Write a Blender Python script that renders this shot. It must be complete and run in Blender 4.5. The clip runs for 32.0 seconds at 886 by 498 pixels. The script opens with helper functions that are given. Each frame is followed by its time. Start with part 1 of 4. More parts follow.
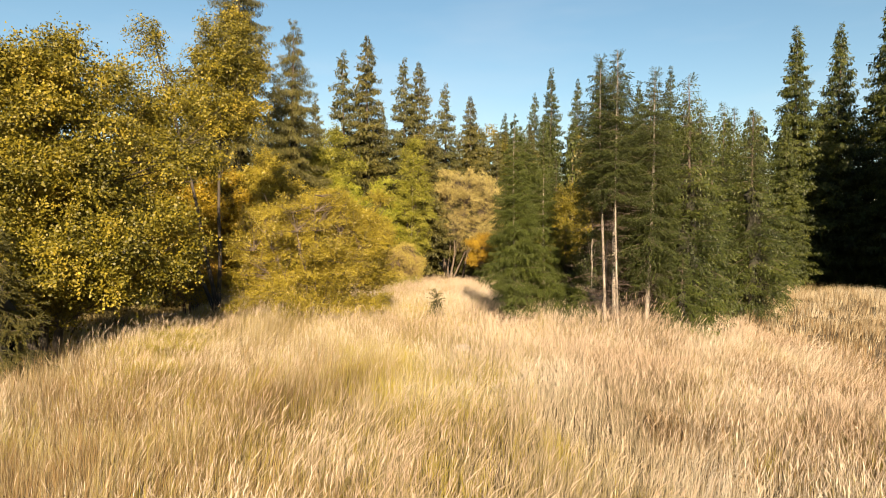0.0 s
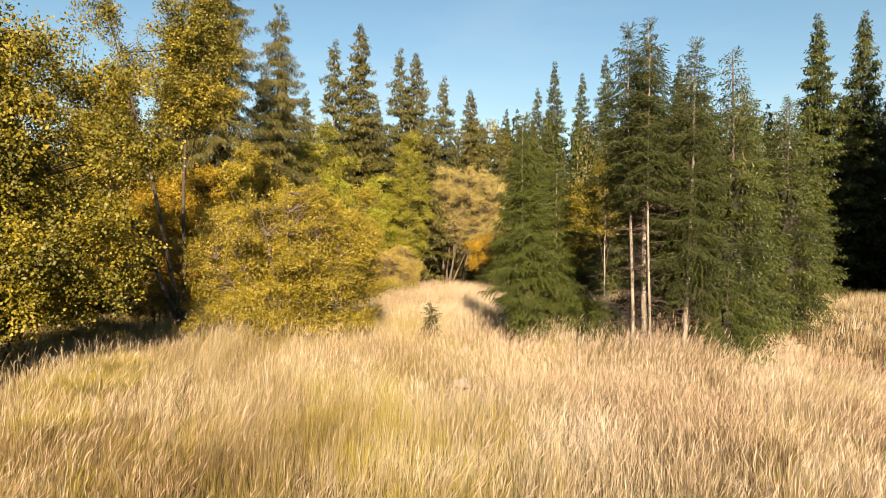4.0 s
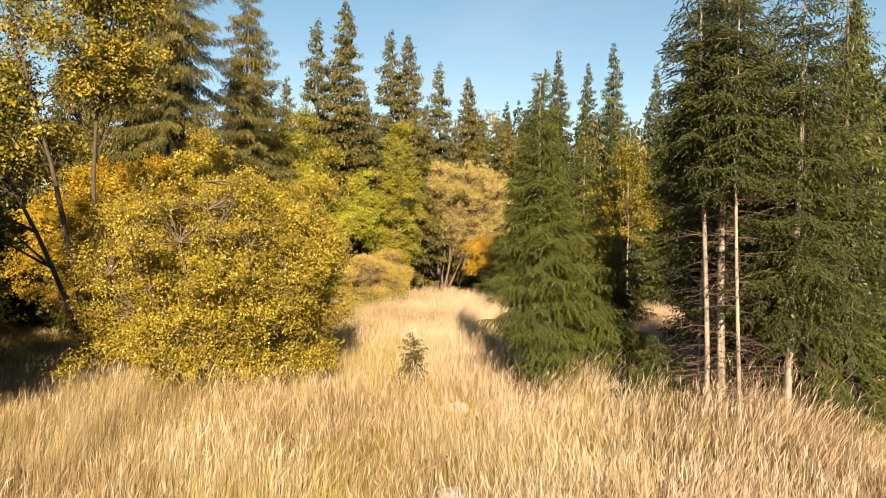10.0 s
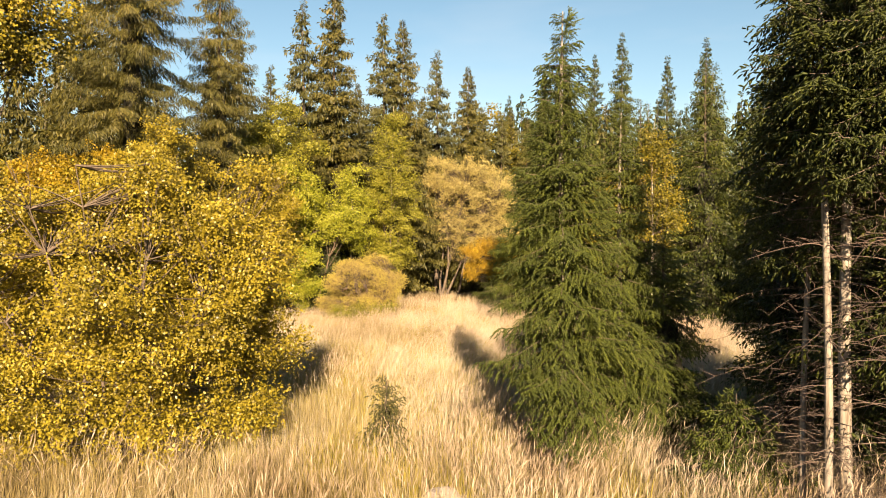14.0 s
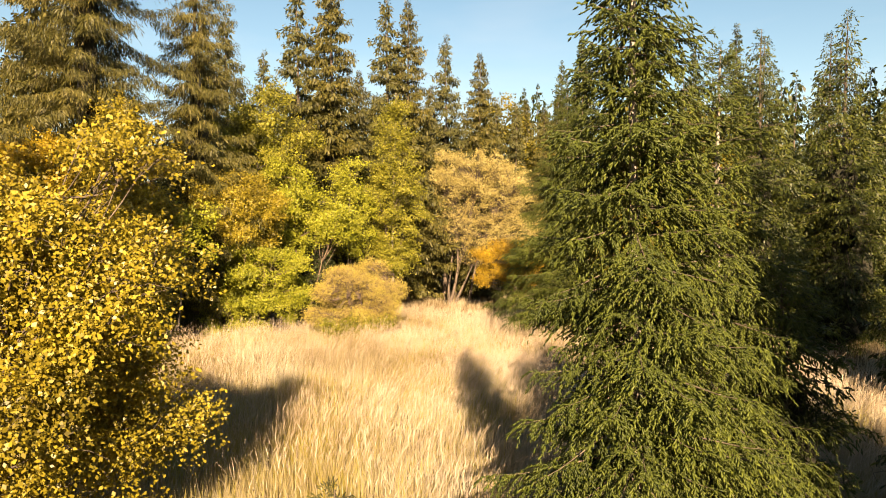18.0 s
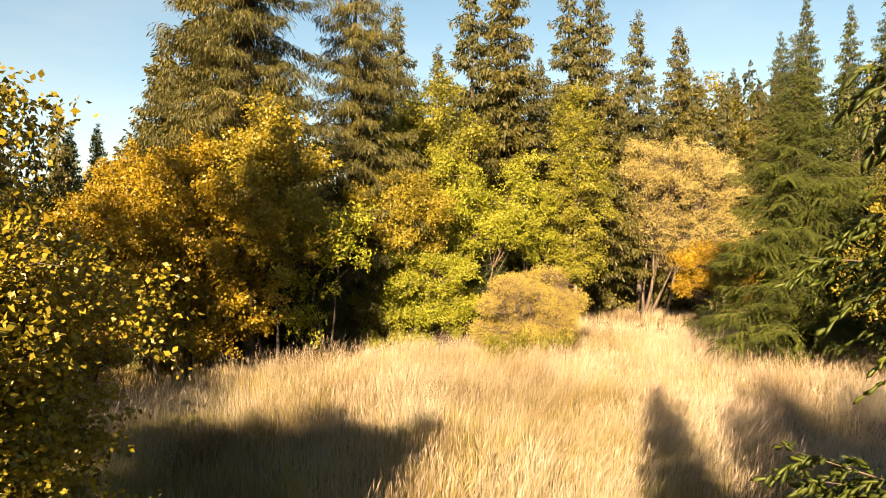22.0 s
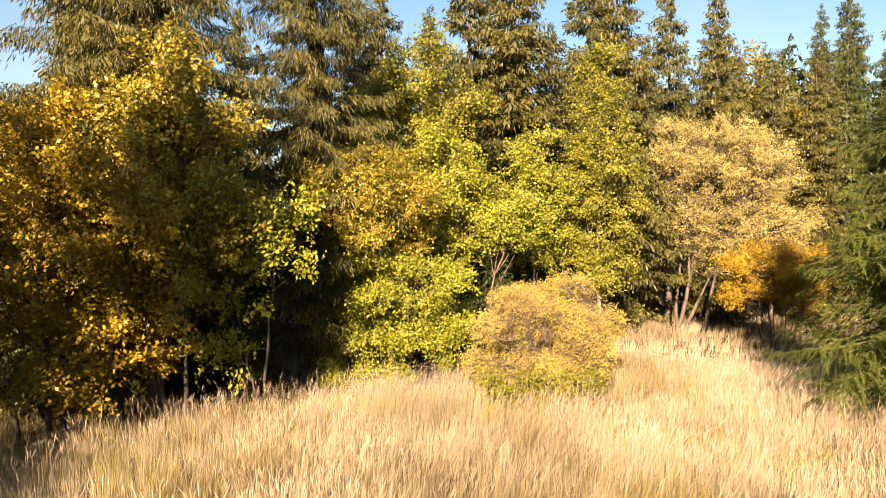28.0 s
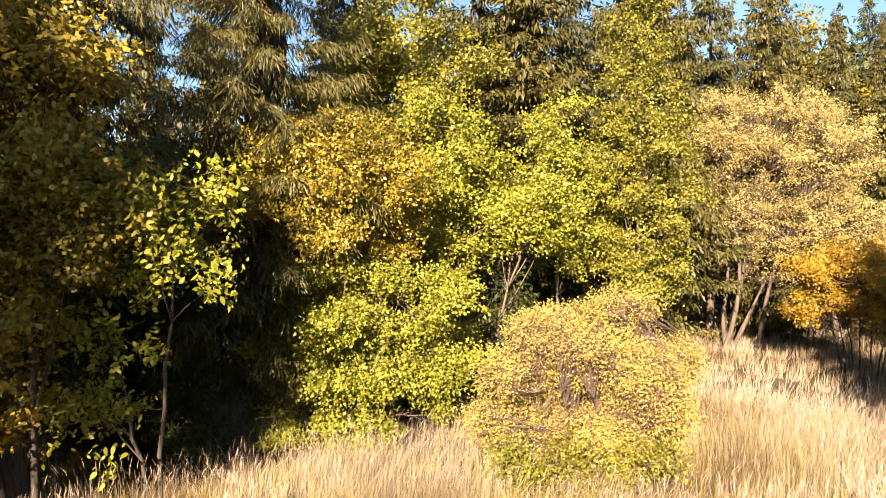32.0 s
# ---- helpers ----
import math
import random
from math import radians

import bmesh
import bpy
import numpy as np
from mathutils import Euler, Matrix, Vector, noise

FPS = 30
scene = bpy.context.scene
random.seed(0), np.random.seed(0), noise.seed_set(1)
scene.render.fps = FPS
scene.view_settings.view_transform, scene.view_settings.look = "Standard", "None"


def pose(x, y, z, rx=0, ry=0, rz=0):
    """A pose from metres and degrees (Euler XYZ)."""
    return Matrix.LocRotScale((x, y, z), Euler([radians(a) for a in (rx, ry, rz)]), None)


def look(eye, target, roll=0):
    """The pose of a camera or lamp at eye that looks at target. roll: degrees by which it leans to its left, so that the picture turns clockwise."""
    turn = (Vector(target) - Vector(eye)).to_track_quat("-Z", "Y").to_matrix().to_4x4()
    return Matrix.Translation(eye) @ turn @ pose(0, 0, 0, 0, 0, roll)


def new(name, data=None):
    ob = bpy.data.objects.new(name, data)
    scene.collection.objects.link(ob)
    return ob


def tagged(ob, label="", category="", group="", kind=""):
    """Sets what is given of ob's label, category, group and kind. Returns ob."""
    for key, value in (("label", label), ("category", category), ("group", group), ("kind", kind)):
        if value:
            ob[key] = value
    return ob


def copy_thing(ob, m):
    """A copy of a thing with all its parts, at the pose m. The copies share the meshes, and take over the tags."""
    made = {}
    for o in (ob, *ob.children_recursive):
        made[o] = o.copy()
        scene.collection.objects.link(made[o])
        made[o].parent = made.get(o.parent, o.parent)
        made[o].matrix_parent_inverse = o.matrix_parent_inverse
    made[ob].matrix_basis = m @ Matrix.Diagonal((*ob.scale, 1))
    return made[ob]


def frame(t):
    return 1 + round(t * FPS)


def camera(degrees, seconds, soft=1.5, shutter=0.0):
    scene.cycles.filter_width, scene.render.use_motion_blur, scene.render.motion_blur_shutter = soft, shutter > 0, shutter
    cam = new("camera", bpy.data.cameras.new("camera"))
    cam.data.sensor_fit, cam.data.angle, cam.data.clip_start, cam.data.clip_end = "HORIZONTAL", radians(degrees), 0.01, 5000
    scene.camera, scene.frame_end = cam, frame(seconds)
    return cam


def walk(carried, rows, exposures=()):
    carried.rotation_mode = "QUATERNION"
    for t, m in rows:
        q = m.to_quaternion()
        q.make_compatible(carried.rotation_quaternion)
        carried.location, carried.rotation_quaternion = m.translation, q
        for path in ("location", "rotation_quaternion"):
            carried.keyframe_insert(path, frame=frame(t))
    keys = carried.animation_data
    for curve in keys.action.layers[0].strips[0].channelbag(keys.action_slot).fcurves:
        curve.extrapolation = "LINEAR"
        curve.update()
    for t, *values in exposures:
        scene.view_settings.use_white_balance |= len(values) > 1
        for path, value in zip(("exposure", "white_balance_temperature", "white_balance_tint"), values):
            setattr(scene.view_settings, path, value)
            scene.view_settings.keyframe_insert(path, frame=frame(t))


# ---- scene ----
cam = camera(65.87, 32.0, soft=1.0)
PATH = [
    (0, look((0.002, 0.001, 4.500), (-0.197, 29.990, 3.736), 0.21)),
    (1, look((0.015, 1.042, 4.556), (-0.193, 31.031, 3.780), 0.25)),
    (2, look((0.024, 2.034, 4.609), (-0.174, 32.023, 3.824), 0.27)),
    (3, look((0.057, 3.001, 4.650), (-0.121, 32.990, 3.856), 0.25)),
    (3.5, look((0.075, 3.489, 4.656), (-0.108, 33.478, 3.865), 0.24)),
    (5.5, look((0.150, 5.486, 4.649), (-0.050, 35.476, 3.876), 0.09)),
    (6, look((0.168, 5.999, 4.649), (-0.028, 35.988, 3.883), 0.11)),
    (7, look((0.190, 7.034, 4.620), (0.017, 37.024, 3.861), 0.11)),
    (8, look((0.215, 8.045, 4.647), (0.057, 38.034, 3.872), 0.07)),
    (9, look((0.246, 9.134, 4.721), (0.119, 39.123, 3.922), 0.18)),
    (10, look((0.349, 10.354, 4.770), (0.236, 40.343, 3.976), 0.27)),
    (11, look((0.465, 11.559, 4.788), (0.325, 41.549, 4.021), 0.24)),
    (12, look((0.531, 12.711, 4.835), (0.391, 42.700, 4.066), 0.24)),
    (13, look((0.589, 13.859, 4.878), (0.447, 43.848, 4.091), 0.24)),
    (14, look((0.659, 15.044, 4.860), (0.471, 45.034, 4.089), 0.17)),
    (14.5, look((0.701, 15.632, 4.854), (0.505, 45.622, 4.097), 0.12)),
    (16.5, look((0.818, 18.215, 5.030), (0.652, 48.203, 4.179), 0.28)),
    (17, look((0.848, 18.825, 5.020), (0.663, 48.812, 4.170), 0.29)),
    (17.5, look((0.889, 19.396, 4.995), (0.527, 49.382, 4.162), 0.27)),
    (18, look((0.943, 19.997, 4.989), (0.176, 49.976, 4.178), 0.18)),
    (18.5, look((0.997, 20.593, 5.002), (-0.231, 50.557, 4.191), 0.10)),
    (19, look((1.051, 21.194, 5.006), (-0.789, 51.127, 4.215), 0.01)),
    (19.5, look((1.118, 21.776, 4.999), (-1.596, 51.643, 4.222), -0.12)),
    (20, look((1.195, 22.390, 4.984), (-2.763, 52.118, 4.228), -0.26)),
    (20.5, look((1.268, 22.933, 4.984), (-4.339, 52.395, 4.242), -0.37)),
    (21, look((1.292, 23.455, 5.006), (-6.477, 52.422, 4.275), -0.54)),
    (21.5, look((1.267, 23.979, 5.021), (-7.834, 52.557, 4.313), -0.61)),
    (22, look((1.237, 24.483, 5.019), (-7.883, 53.054, 4.307), -0.57)),
    (22.5, look((1.196, 24.960, 5.003), (-7.948, 53.524, 4.298), -0.53)),
    (23, look((1.147, 25.445, 4.979), (-8.015, 54.003, 4.281), -0.51)),
    (24, look((0.991, 26.495, 4.904), (-8.250, 55.028, 4.227), -0.49)),
    (25, look((0.747, 27.714, 4.853), (-8.551, 56.229, 4.188), -0.49)),
    (25.5, look((0.572, 28.384, 4.844), (-8.721, 56.900, 4.174), -0.50)),
    (27.5, look((-0.275, 31.337, 4.833), (-9.539, 59.863, 4.166), -0.54)),
    (28, look((-0.517, 32.087, 4.848), (-9.782, 60.612, 4.168), -0.57)),
    (29, look((-0.993, 33.607, 4.872), (-10.280, 62.124, 4.159), -0.56)),
    (30, look((-1.418, 35.174, 4.858), (-10.769, 63.670, 4.130), -0.63)),
    (31, look((-1.859, 36.764, 4.841), (-11.266, 65.241, 4.098), -0.66)),
    (32, look((-2.274, 38.309, 4.832), (-11.732, 66.769, 4.078), -0.72)),
]
walk(cam, PATH, exposures=[(0.0, 1.88, 7000, 16), (8.0, 1.95, 7200, 17), (16.0, 2.16, 7850, 19), (20.0, 2.27, 8200, 20), (25.0, 2.33, 8050, 19), (30.0, 2.45, 6750, 26), (32.0, 2.48, 6600, 26)])

# ---- light ----
SUN_DIR = Vector((0.088, -1.0, 0.0)).normalized()
SUN_EL = radians(24)
sun_data = bpy.data.lights.new("sun", "SUN")
sun_data.energy, sun_data.angle, sun_data.color = 5.0, radians(0.55), (1.0, 0.84, 0.585)
sun = new("sun", sun_data)
sun.matrix_world = look((SUN_DIR.x * 60, SUN_DIR.y * 60, 60 * math.tan(SUN_EL)), (0, 0, 0))

world = bpy.data.worlds.new("sky")
scene.world = world
world.use_nodes = True
wt = world.node_tree
wt.nodes.clear()
w_out = wt.nodes.new("ShaderNodeOutputWorld")
w_bg = wt.nodes.new("ShaderNodeBackground")
w_sky = wt.nodes.new("ShaderNodeTexSky")
w_sky.sky_type, w_sky.sun_disc = "NISHITA", False
w_sky.sun_elevation, w_sky.sun_rotation = SUN_EL, math.atan2(SUN_DIR.x, SUN_DIR.y)
w_sky.air_density, w_sky.dust_density, w_sky.ozone_density = 1.0, 0.3, 1.0
w_bg.inputs["Strength"].default_value = 0.060
# thin high cirrus
w_co = wt.nodes.new("ShaderNodeTexCoord")
w_map = wt.nodes.new("ShaderNodeMapping")
w_map.inputs["Scale"].default_value = (2.0, 2.0, 9.0)
w_map.inputs["Rotation"].default_value = (0.0, 0.25, 0.3)
w_noise = wt.nodes.new("ShaderNodeTexNoise")
w_noise.inputs["Scale"].default_value, w_noise.inputs["Detail"].default_value = 1.6, 6.0
w_ramp = wt.nodes.new("ShaderNodeValToRGB")
w_ramp.color_ramp.elements[0].position, w_ramp.color_ramp.elements[1].position = 0.45, 0.85
w_ramp.color_ramp.elements[1].color = (0.18, 0.18, 0.18, 1)
w_mix = wt.nodes.new("ShaderNodeMixRGB")
w_mix.inputs["Color2"].default_value = (4.2, 4.45, 4.6, 1)
w_hsv = wt.nodes.new("ShaderNodeHueSaturation")
w_hsv.inputs["Hue"].default_value, w_hsv.inputs["Saturation"].default_value, w_hsv.inputs["Value"].default_value = 0.485, 1.17, 0.64
for a, b in ((w_co.outputs["Generated"], w_map.inputs[0]), (w_map.outputs[0], w_noise.inputs["Vector"]), (w_noise.outputs["Fac"], w_ramp.inputs[0]),
             (w_ramp.outputs[0], w_mix.inputs["Fac"]), (w_sky.outputs[0], w_hsv.inputs["Color"]), (w_hsv.outputs[0], w_mix.inputs["Color1"]), (w_mix.outputs[0], w_bg.inputs["Color"]),
             (w_bg.outputs[0], w_out.inputs["Surface"])):
    wt.links.new(a, b)

rng = np.random.default_rng(11)


# ---- materials ----
def shader(name):
    m = bpy.data.materials.new(name)
    m.use_nodes = True
    t = m.node_tree
    t.nodes.clear()
    return m, t, t.nodes.new("ShaderNodeOutputMaterial")


def node(t, kind, **values):
    n = t.nodes.new(kind)
    for key, value in values.items():
        n.inputs[key.replace("_", " ")].default_value = value
    return n


def ramp(t, fac, stops):
    r = t.nodes.new("ShaderNodeValToRGB")
    e = r.color_ramp.elements
    while len(e) < len(stops):
        e.new(0.5)
    for item, (p, c) in zip(e, stops):
        item.position, item.color = p, (*c, 1)
    t.links.new(fac, r.inputs[0])
    return r.outputs[0]


def foliage(name, stops, through_light=0.35, rough=0.55, patch=0.9, patch_mix=0.5):
    """Leaves or needles: colour by piece, drifting over the plant, with light shining through."""
    m, t, out = shader(name)
    geo = t.nodes.new("ShaderNodeNewGeometry")
    co = t.nodes.new("ShaderNodeTexCoord")
    nz = node(t, "ShaderNodeTexNoise", Scale=patch, Detail=2.0)
    t.links.new(co.outputs["Object"], nz.inputs["Vector"])
    mix = t.nodes.new("ShaderNodeMix")
    mix.inputs["Factor"].default_value = patch_mix
    spread = node(t, "ShaderNodeMapRange")
    spread.inputs["From Min"].default_value, spread.inputs["From Max"].default_value = 0.3, 0.7
    t.links.new(nz.outputs["Fac"], spread.inputs["Value"])
    t.links.new(geo.outputs["Random Per Island"], mix.inputs["A"])
    t.links.new(spread.outputs[0], mix.inputs["B"])
    colour = ramp(t, mix.outputs["Result"], stops)
    p = node(t, "ShaderNodeBsdfPrincipled", Roughness=rough)
    p.inputs["Specular IOR Level"].default_value = 0.35
    tr = t.nodes.new("ShaderNodeBsdfTranslucent")
    ms = t.nodes.new("ShaderNodeMixShader")
    ms.inputs[0].default_value = through_light
    t.links.new(colour, p.inputs["Base Color"])
    t.links.new(colour, tr.inputs["Color"])
    t.links.new(p.outputs[0], ms.inputs[1])
    t.links.new(tr.outputs[0], ms.inputs[2])
    t.links.new(ms.outputs[0], out.inputs["Surface"])
    return m


def bark(name, dark, light, scale=6.0, stretch=0.15, rough=0.9):
    m, t, out = shader(name)
    co = t.nodes.new("ShaderNodeTexCoord")
    mp = t.nodes.new("ShaderNodeMapping")
    mp.inputs["Scale"].default_value = (1, 1, stretch)
    n1 = node(t, "ShaderNodeTexNoise", Scale=scale, Detail=6.0, Roughness=0.65)
    n2 = node(t, "ShaderNodeTexNoise", Scale=scale * 5, Detail=3.0)
    t.links.new(co.outputs["Object"], mp.inputs[0])
    t.links.new(mp.outputs[0], n1.inputs["Vector"])
    t.links.new(mp.outputs[0], n2.inputs["Vector"])
    mx = t.nodes.new("ShaderNodeMix")
    mx.inputs["Factor"].default_value = 0.4
    t.links.new(n1.outputs["Fac"], mx.inputs["A"])
    t.links.new(n2.outputs["Fac"], mx.inputs["B"])
    c = ramp(t, mx.outputs["Result"], ((0.36, dark), (0.64, light)))
    p = node(t, "ShaderNodeBsdfPrincipled", Roughness=rough)
    b = node(t, "ShaderNodeBump", Strength=0.6, Distance=0.02)
    t.links.new(mx.outputs["Result"], b.inputs["Height"])
    t.links.new(c, p.inputs["Base Color"])
    t.links.new(b.outputs[0], p.inputs["Normal"])
    t.links.new(p.outputs[0], out.inputs["Surface"])
    return m


def straw(name, stops, through_light=0.3):
    """Dry grass: pale and golden drifts over the meadow, each blade a little different."""
    m, t, out = shader(name)
    geo = t.nodes.new("ShaderNodeNewGeometry")
    n1 = node(t, "ShaderNodeTexNoise", Scale=0.34, Detail=5.0, Roughness=0.65)
    t.links.new(geo.outputs["Position"], n1.inputs["Vector"])
    spread = node(t, "ShaderNodeMapRange")
    spread.inputs["From Min"].default_value, spread.inputs["From Max"].default_value = 0.32, 0.68
    t.links.new(n1.outputs["Fac"], spread.inputs["Value"])
    mix = t.nodes.new("ShaderNodeMix")
    mix.inputs["Factor"].default_value = 0.76
    t.links.new(geo.outputs["Random Per Island"], mix.inputs["A"])
    t.links.new(spread.outputs[0], mix.inputs["B"])
    c = ramp(t, mix.outputs["Result"], stops)
    p = node(t, "ShaderNodeBsdfPrincipled", Roughness=0.6)
    p.inputs["Specular IOR Level"].default_value = 0.3
    tr = t.nodes.new("ShaderNodeBsdfTranslucent")
    ms = t.nodes.new("ShaderNodeMixShader")
    ms.inputs[0].default_value = through_light
    t.links.new(c, p.inputs["Base Color"])
    t.links.new(c, tr.inputs["Color"])
    t.links.new(p.outputs[0], ms.inputs[1])
    t.links.new(tr.outputs[0], ms.inputs[2])
    t.links.new(ms.outputs[0], out.inputs["Surface"])
    return m


def soil(name, stops, scale=0.5):
    m, t, out = shader(name)
    geo = t.nodes.new("ShaderNodeNewGeometry")
    n1 = node(t, "ShaderNodeTexNoise", Scale=scale, Detail=8.0, Roughness=0.7)
    n2 = node(t, "ShaderNodeTexNoise", Scale=scale * 30, Detail=4.0, Roughness=0.7)
    t.links.new(geo.outputs["Position"], n1.inputs["Vector"])
    t.links.new(geo.outputs["Position"], n2.inputs["Vector"])
    mx = t.nodes.new("ShaderNodeMix")
    mx.inputs["Factor"].default_value = 0.5
    t.links.new(n1.outputs["Fac"], mx.inputs["A"])
    t.links.new(n2.outputs["Fac"], mx.inputs["B"])
    c = ramp(t, mx.outputs["Result"], stops)
    p = node(t, "ShaderNodeBsdfPrincipled", Roughness=0.95)
    b = node(t, "ShaderNodeBump", Strength=0.8, Distance=0.06)
    t.links.new(n2.outputs["Fac"], b.inputs["Height"])
    t.links.new(c, p.inputs["Base Color"])
    t.links.new(b.outputs[0], p.inputs["Normal"])
    t.links.new(p.outputs[0], out.inputs["Surface"])
    return m


SPRUCE = foliage("spruce_needles", ((0.0, (0.0061, 0.0102, 0.00203)), (0.4, (0.0244, 0.0335, 0.00407)), (0.75, (0.0585, 0.0677, 0.00763)), (1.0, (0.109, 0.107, 0.0153))), 0.15, patch=0.4)
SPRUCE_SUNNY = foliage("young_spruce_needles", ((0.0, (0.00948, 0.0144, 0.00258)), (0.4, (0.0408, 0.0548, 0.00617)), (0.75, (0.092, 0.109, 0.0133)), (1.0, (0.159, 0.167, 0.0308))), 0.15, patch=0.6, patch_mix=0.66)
SPRUCE_OLD = foliage("old_spruce_needles", ((0.0, (0.0136, 0.0146, 0.00292)), (0.45, (0.0499, 0.0477, 0.00818)), (0.8, (0.1, 0.0845, 0.0157)), (1.0, (0.158, 0.123, 0.0292))), 0.15, patch=0.3)
SPRUCE_BLUE = foliage("greyish_spruce_needles", ((0.0, (0.0178, 0.0203, 0.0061)), (0.5, (0.061, 0.061, 0.0153)), (1.0, (0.122, 0.112, 0.033))), 0.2, patch=0.25)
GOLD = foliage("golden_leaves", ((0.0, (0.0635, 0.0496, 0.0104)), (0.35, (0.173, 0.138, 0.0148)), (0.7, (0.278, 0.217, 0.0223)), (0.88, (0.352, 0.285, 0.0447)), (1.0, (0.439, 0.391, 0.134))), 0.3, rough=0.42)
YELLOW_GREEN = foliage("yellow_green_leaves", ((0.0, (0.0362, 0.041, 0.00502)), (0.4, (0.132, 0.128, 0.0091)), (0.75, (0.245, 0.229, 0.0276)), (1.0, (0.353, 0.331, 0.0853))), 0.3)
OLIVE = foliage("olive_gold_leaves", ((0.0, (0.0232, 0.0244, 0.00366)), (0.4, (0.0853, 0.0763, 0.00671)), (0.75, (0.177, 0.138, 0.00918)), (1.0, (0.317, 0.232, 0.0213))), 0.2, patch=0.5)
GOLDEN_OLIVE = foliage("golden_olive_leaves", ((0.0, (0.0244, 0.0249, 0.00326)), (0.4, (0.0886, 0.0777, 0.00598)), (0.75, (0.179, 0.139, 0.00869)), (1.0, (0.377, 0.279, 0.041))), 0.2, patch=0.6)
LIME = foliage("lime_leaves", ((0.0, (0.0523, 0.0638, 0.00514)), (0.5, (0.213, 0.22, 0.015)), (1.0, (0.371, 0.363, 0.0557))), 0.3)
ORANGE = foliage("orange_leaves", ((0.0, (0.0874, 0.047, 0.00644)), (0.4, (0.248, 0.147, 0.0103)), (0.75, (0.363, 0.232, 0.0141)), (1.0, (0.47, 0.336, 0.0321))), 0.25)
OCHRE = foliage("ochre_leaves", ((0.0, (0.0724, 0.0426, 0.00663)), (0.4, (0.223, 0.151, 0.0121)), (0.75, (0.35, 0.236, 0.0163)), (1.0, (0.483, 0.354, 0.0483))), 0.35, rough=0.45)
PALE_GOLD = foliage("pale_gold_leaves", ((0.0, (0.176, 0.13, 0.0407)), (0.45, (0.342, 0.272, 0.0861)), (1.0, (0.435, 0.379, 0.157))), 0.28)
RUSTY = foliage("rusty_leaves", ((0.0, (0.152, 0.0976, 0.0444)), (0.35, (0.281, 0.207, 0.0682)), (0.7, (0.356, 0.288, 0.0524)), (1.0, (0.41, 0.363, 0.0682))), 0.22)
# near-black colour of the crown cores, shade put in as colour
CORE_SHADE = bark("dark_core_shade", (0.0061, 0.00661, 0.00305), (0.0229, 0.0203, 0.00918), 9.0, 0.8)
BARK_GREY = bark("pale_grey_bark", (0.102, 0.0763, 0.0559), (0.315, 0.28, 0.239))
BARK_SPRUCE = bark("spruce_bark", (0.0356, 0.0254, 0.0178), (0.137, 0.102, 0.0763))
BARK_DARK = bark("dark_bark", (0.0178, 0.0143, 0.0102), (0.0661, 0.0508, 0.0381))
HEATH = straw("heath", ((0.0, (0.0267, 0.0249, 0.00647)), (0.5, (0.0694, 0.0609, 0.0107)), (1.0, (0.139, 0.0935, 0.0323))), 0.15)
BARK_BIRCH = bark("birch_bark", (0.0813, 0.061, 0.0458), (0.381, 0.346, 0.295), 4.0, 0.9)
BARK_TAN = bark("tan_bark", (0.061, 0.0381, 0.0254), (0.194, 0.137, 0.0968))
TWIG_GREY = bark("dead_twig", (0.0712, 0.0508, 0.0432), (0.213, 0.168, 0.143), 3.0)
TWIG_RED = bark("reddish_twig", (0.0432, 0.028, 0.0229), (0.137, 0.0943, 0.0763), 3.0)
STRAW = straw("dry_grass", ((0.0, (0.0627, 0.0405, 0.0202)), (0.25, (0.183, 0.135, 0.0726)), (0.5, (0.309, 0.253, 0.164)), (0.75, (0.376, 0.326, 0.241)), (1.0, (0.435, 0.4, 0.35))), 0.2)
STRAW_BROWN = straw("rusty_grass", ((0.0, (0.0587, 0.0332, 0.014)), (0.5, (0.16, 0.1, 0.043)), (1.0, (0.289, 0.205, 0.102))), 0.2)
STRAW_GOLD = straw("golden_grass", ((0.0, (0.0523, 0.0359, 0.0118)), (0.25, (0.157, 0.112, 0.0411)), (0.5, (0.262, 0.204, 0.0862)), (0.75, (0.335, 0.278, 0.139)), (1.0, (0.403, 0.352, 0.225))), 0.2)
STRAW_GREEN = straw("half_green_grass", ((0.0, (0.107, 0.0886, 0.0107)), (0.5, (0.267, 0.221, 0.0323)), (1.0, (0.363, 0.31, 0.0861))))
PLUME = straw("grass_plumes", ((0.0, (0.262, 0.177, 0.119)), (0.5, (0.401, 0.31, 0.229)), (1.0, (0.481, 0.407, 0.334))), 0.2)
GROUND = soil("meadow_soil", ((0.3, (0.0305, 0.0203, 0.00861)), (0.5, (0.0712, 0.0467, 0.0173)), (0.7, (0.127, 0.0861, 0.033))))
STONE = soil("pale_mat", ((0.3, (0.213, 0.173, 0.153)), (0.7, (0.356, 0.305, 0.275))), 2.0)


# ---- mesh tools ----
def np_mesh(name, verts, faces, mat, smooth=False):
    verts, faces = np.asarray(verts, np.float32), np.asarray(faces, np.int32)
    k = faces.shape[1]
    me = bpy.data.meshes.new(name)
    me.vertices.add(len(verts))
    me.vertices.foreach_set("co", verts.ravel())
    me.loops.add(faces.size)
    me.loops.foreach_set("vertex_index", faces.ravel())
    me.polygons.add(len(faces))
    me.polygons.foreach_set("loop_start", np.arange(0, faces.size, k, dtype=np.int32))
    if smooth:
        me.polygons.foreach_set("use_smooth", np.ones(len(faces), bool))
    me.materials.append(mat)
    me.update(calc_edges=True)
    return me


def part(name, me, parent, label="", kind=""):
    ob = new(name, me)
    ob.parent = parent
    return tagged(ob, label, kind=kind)


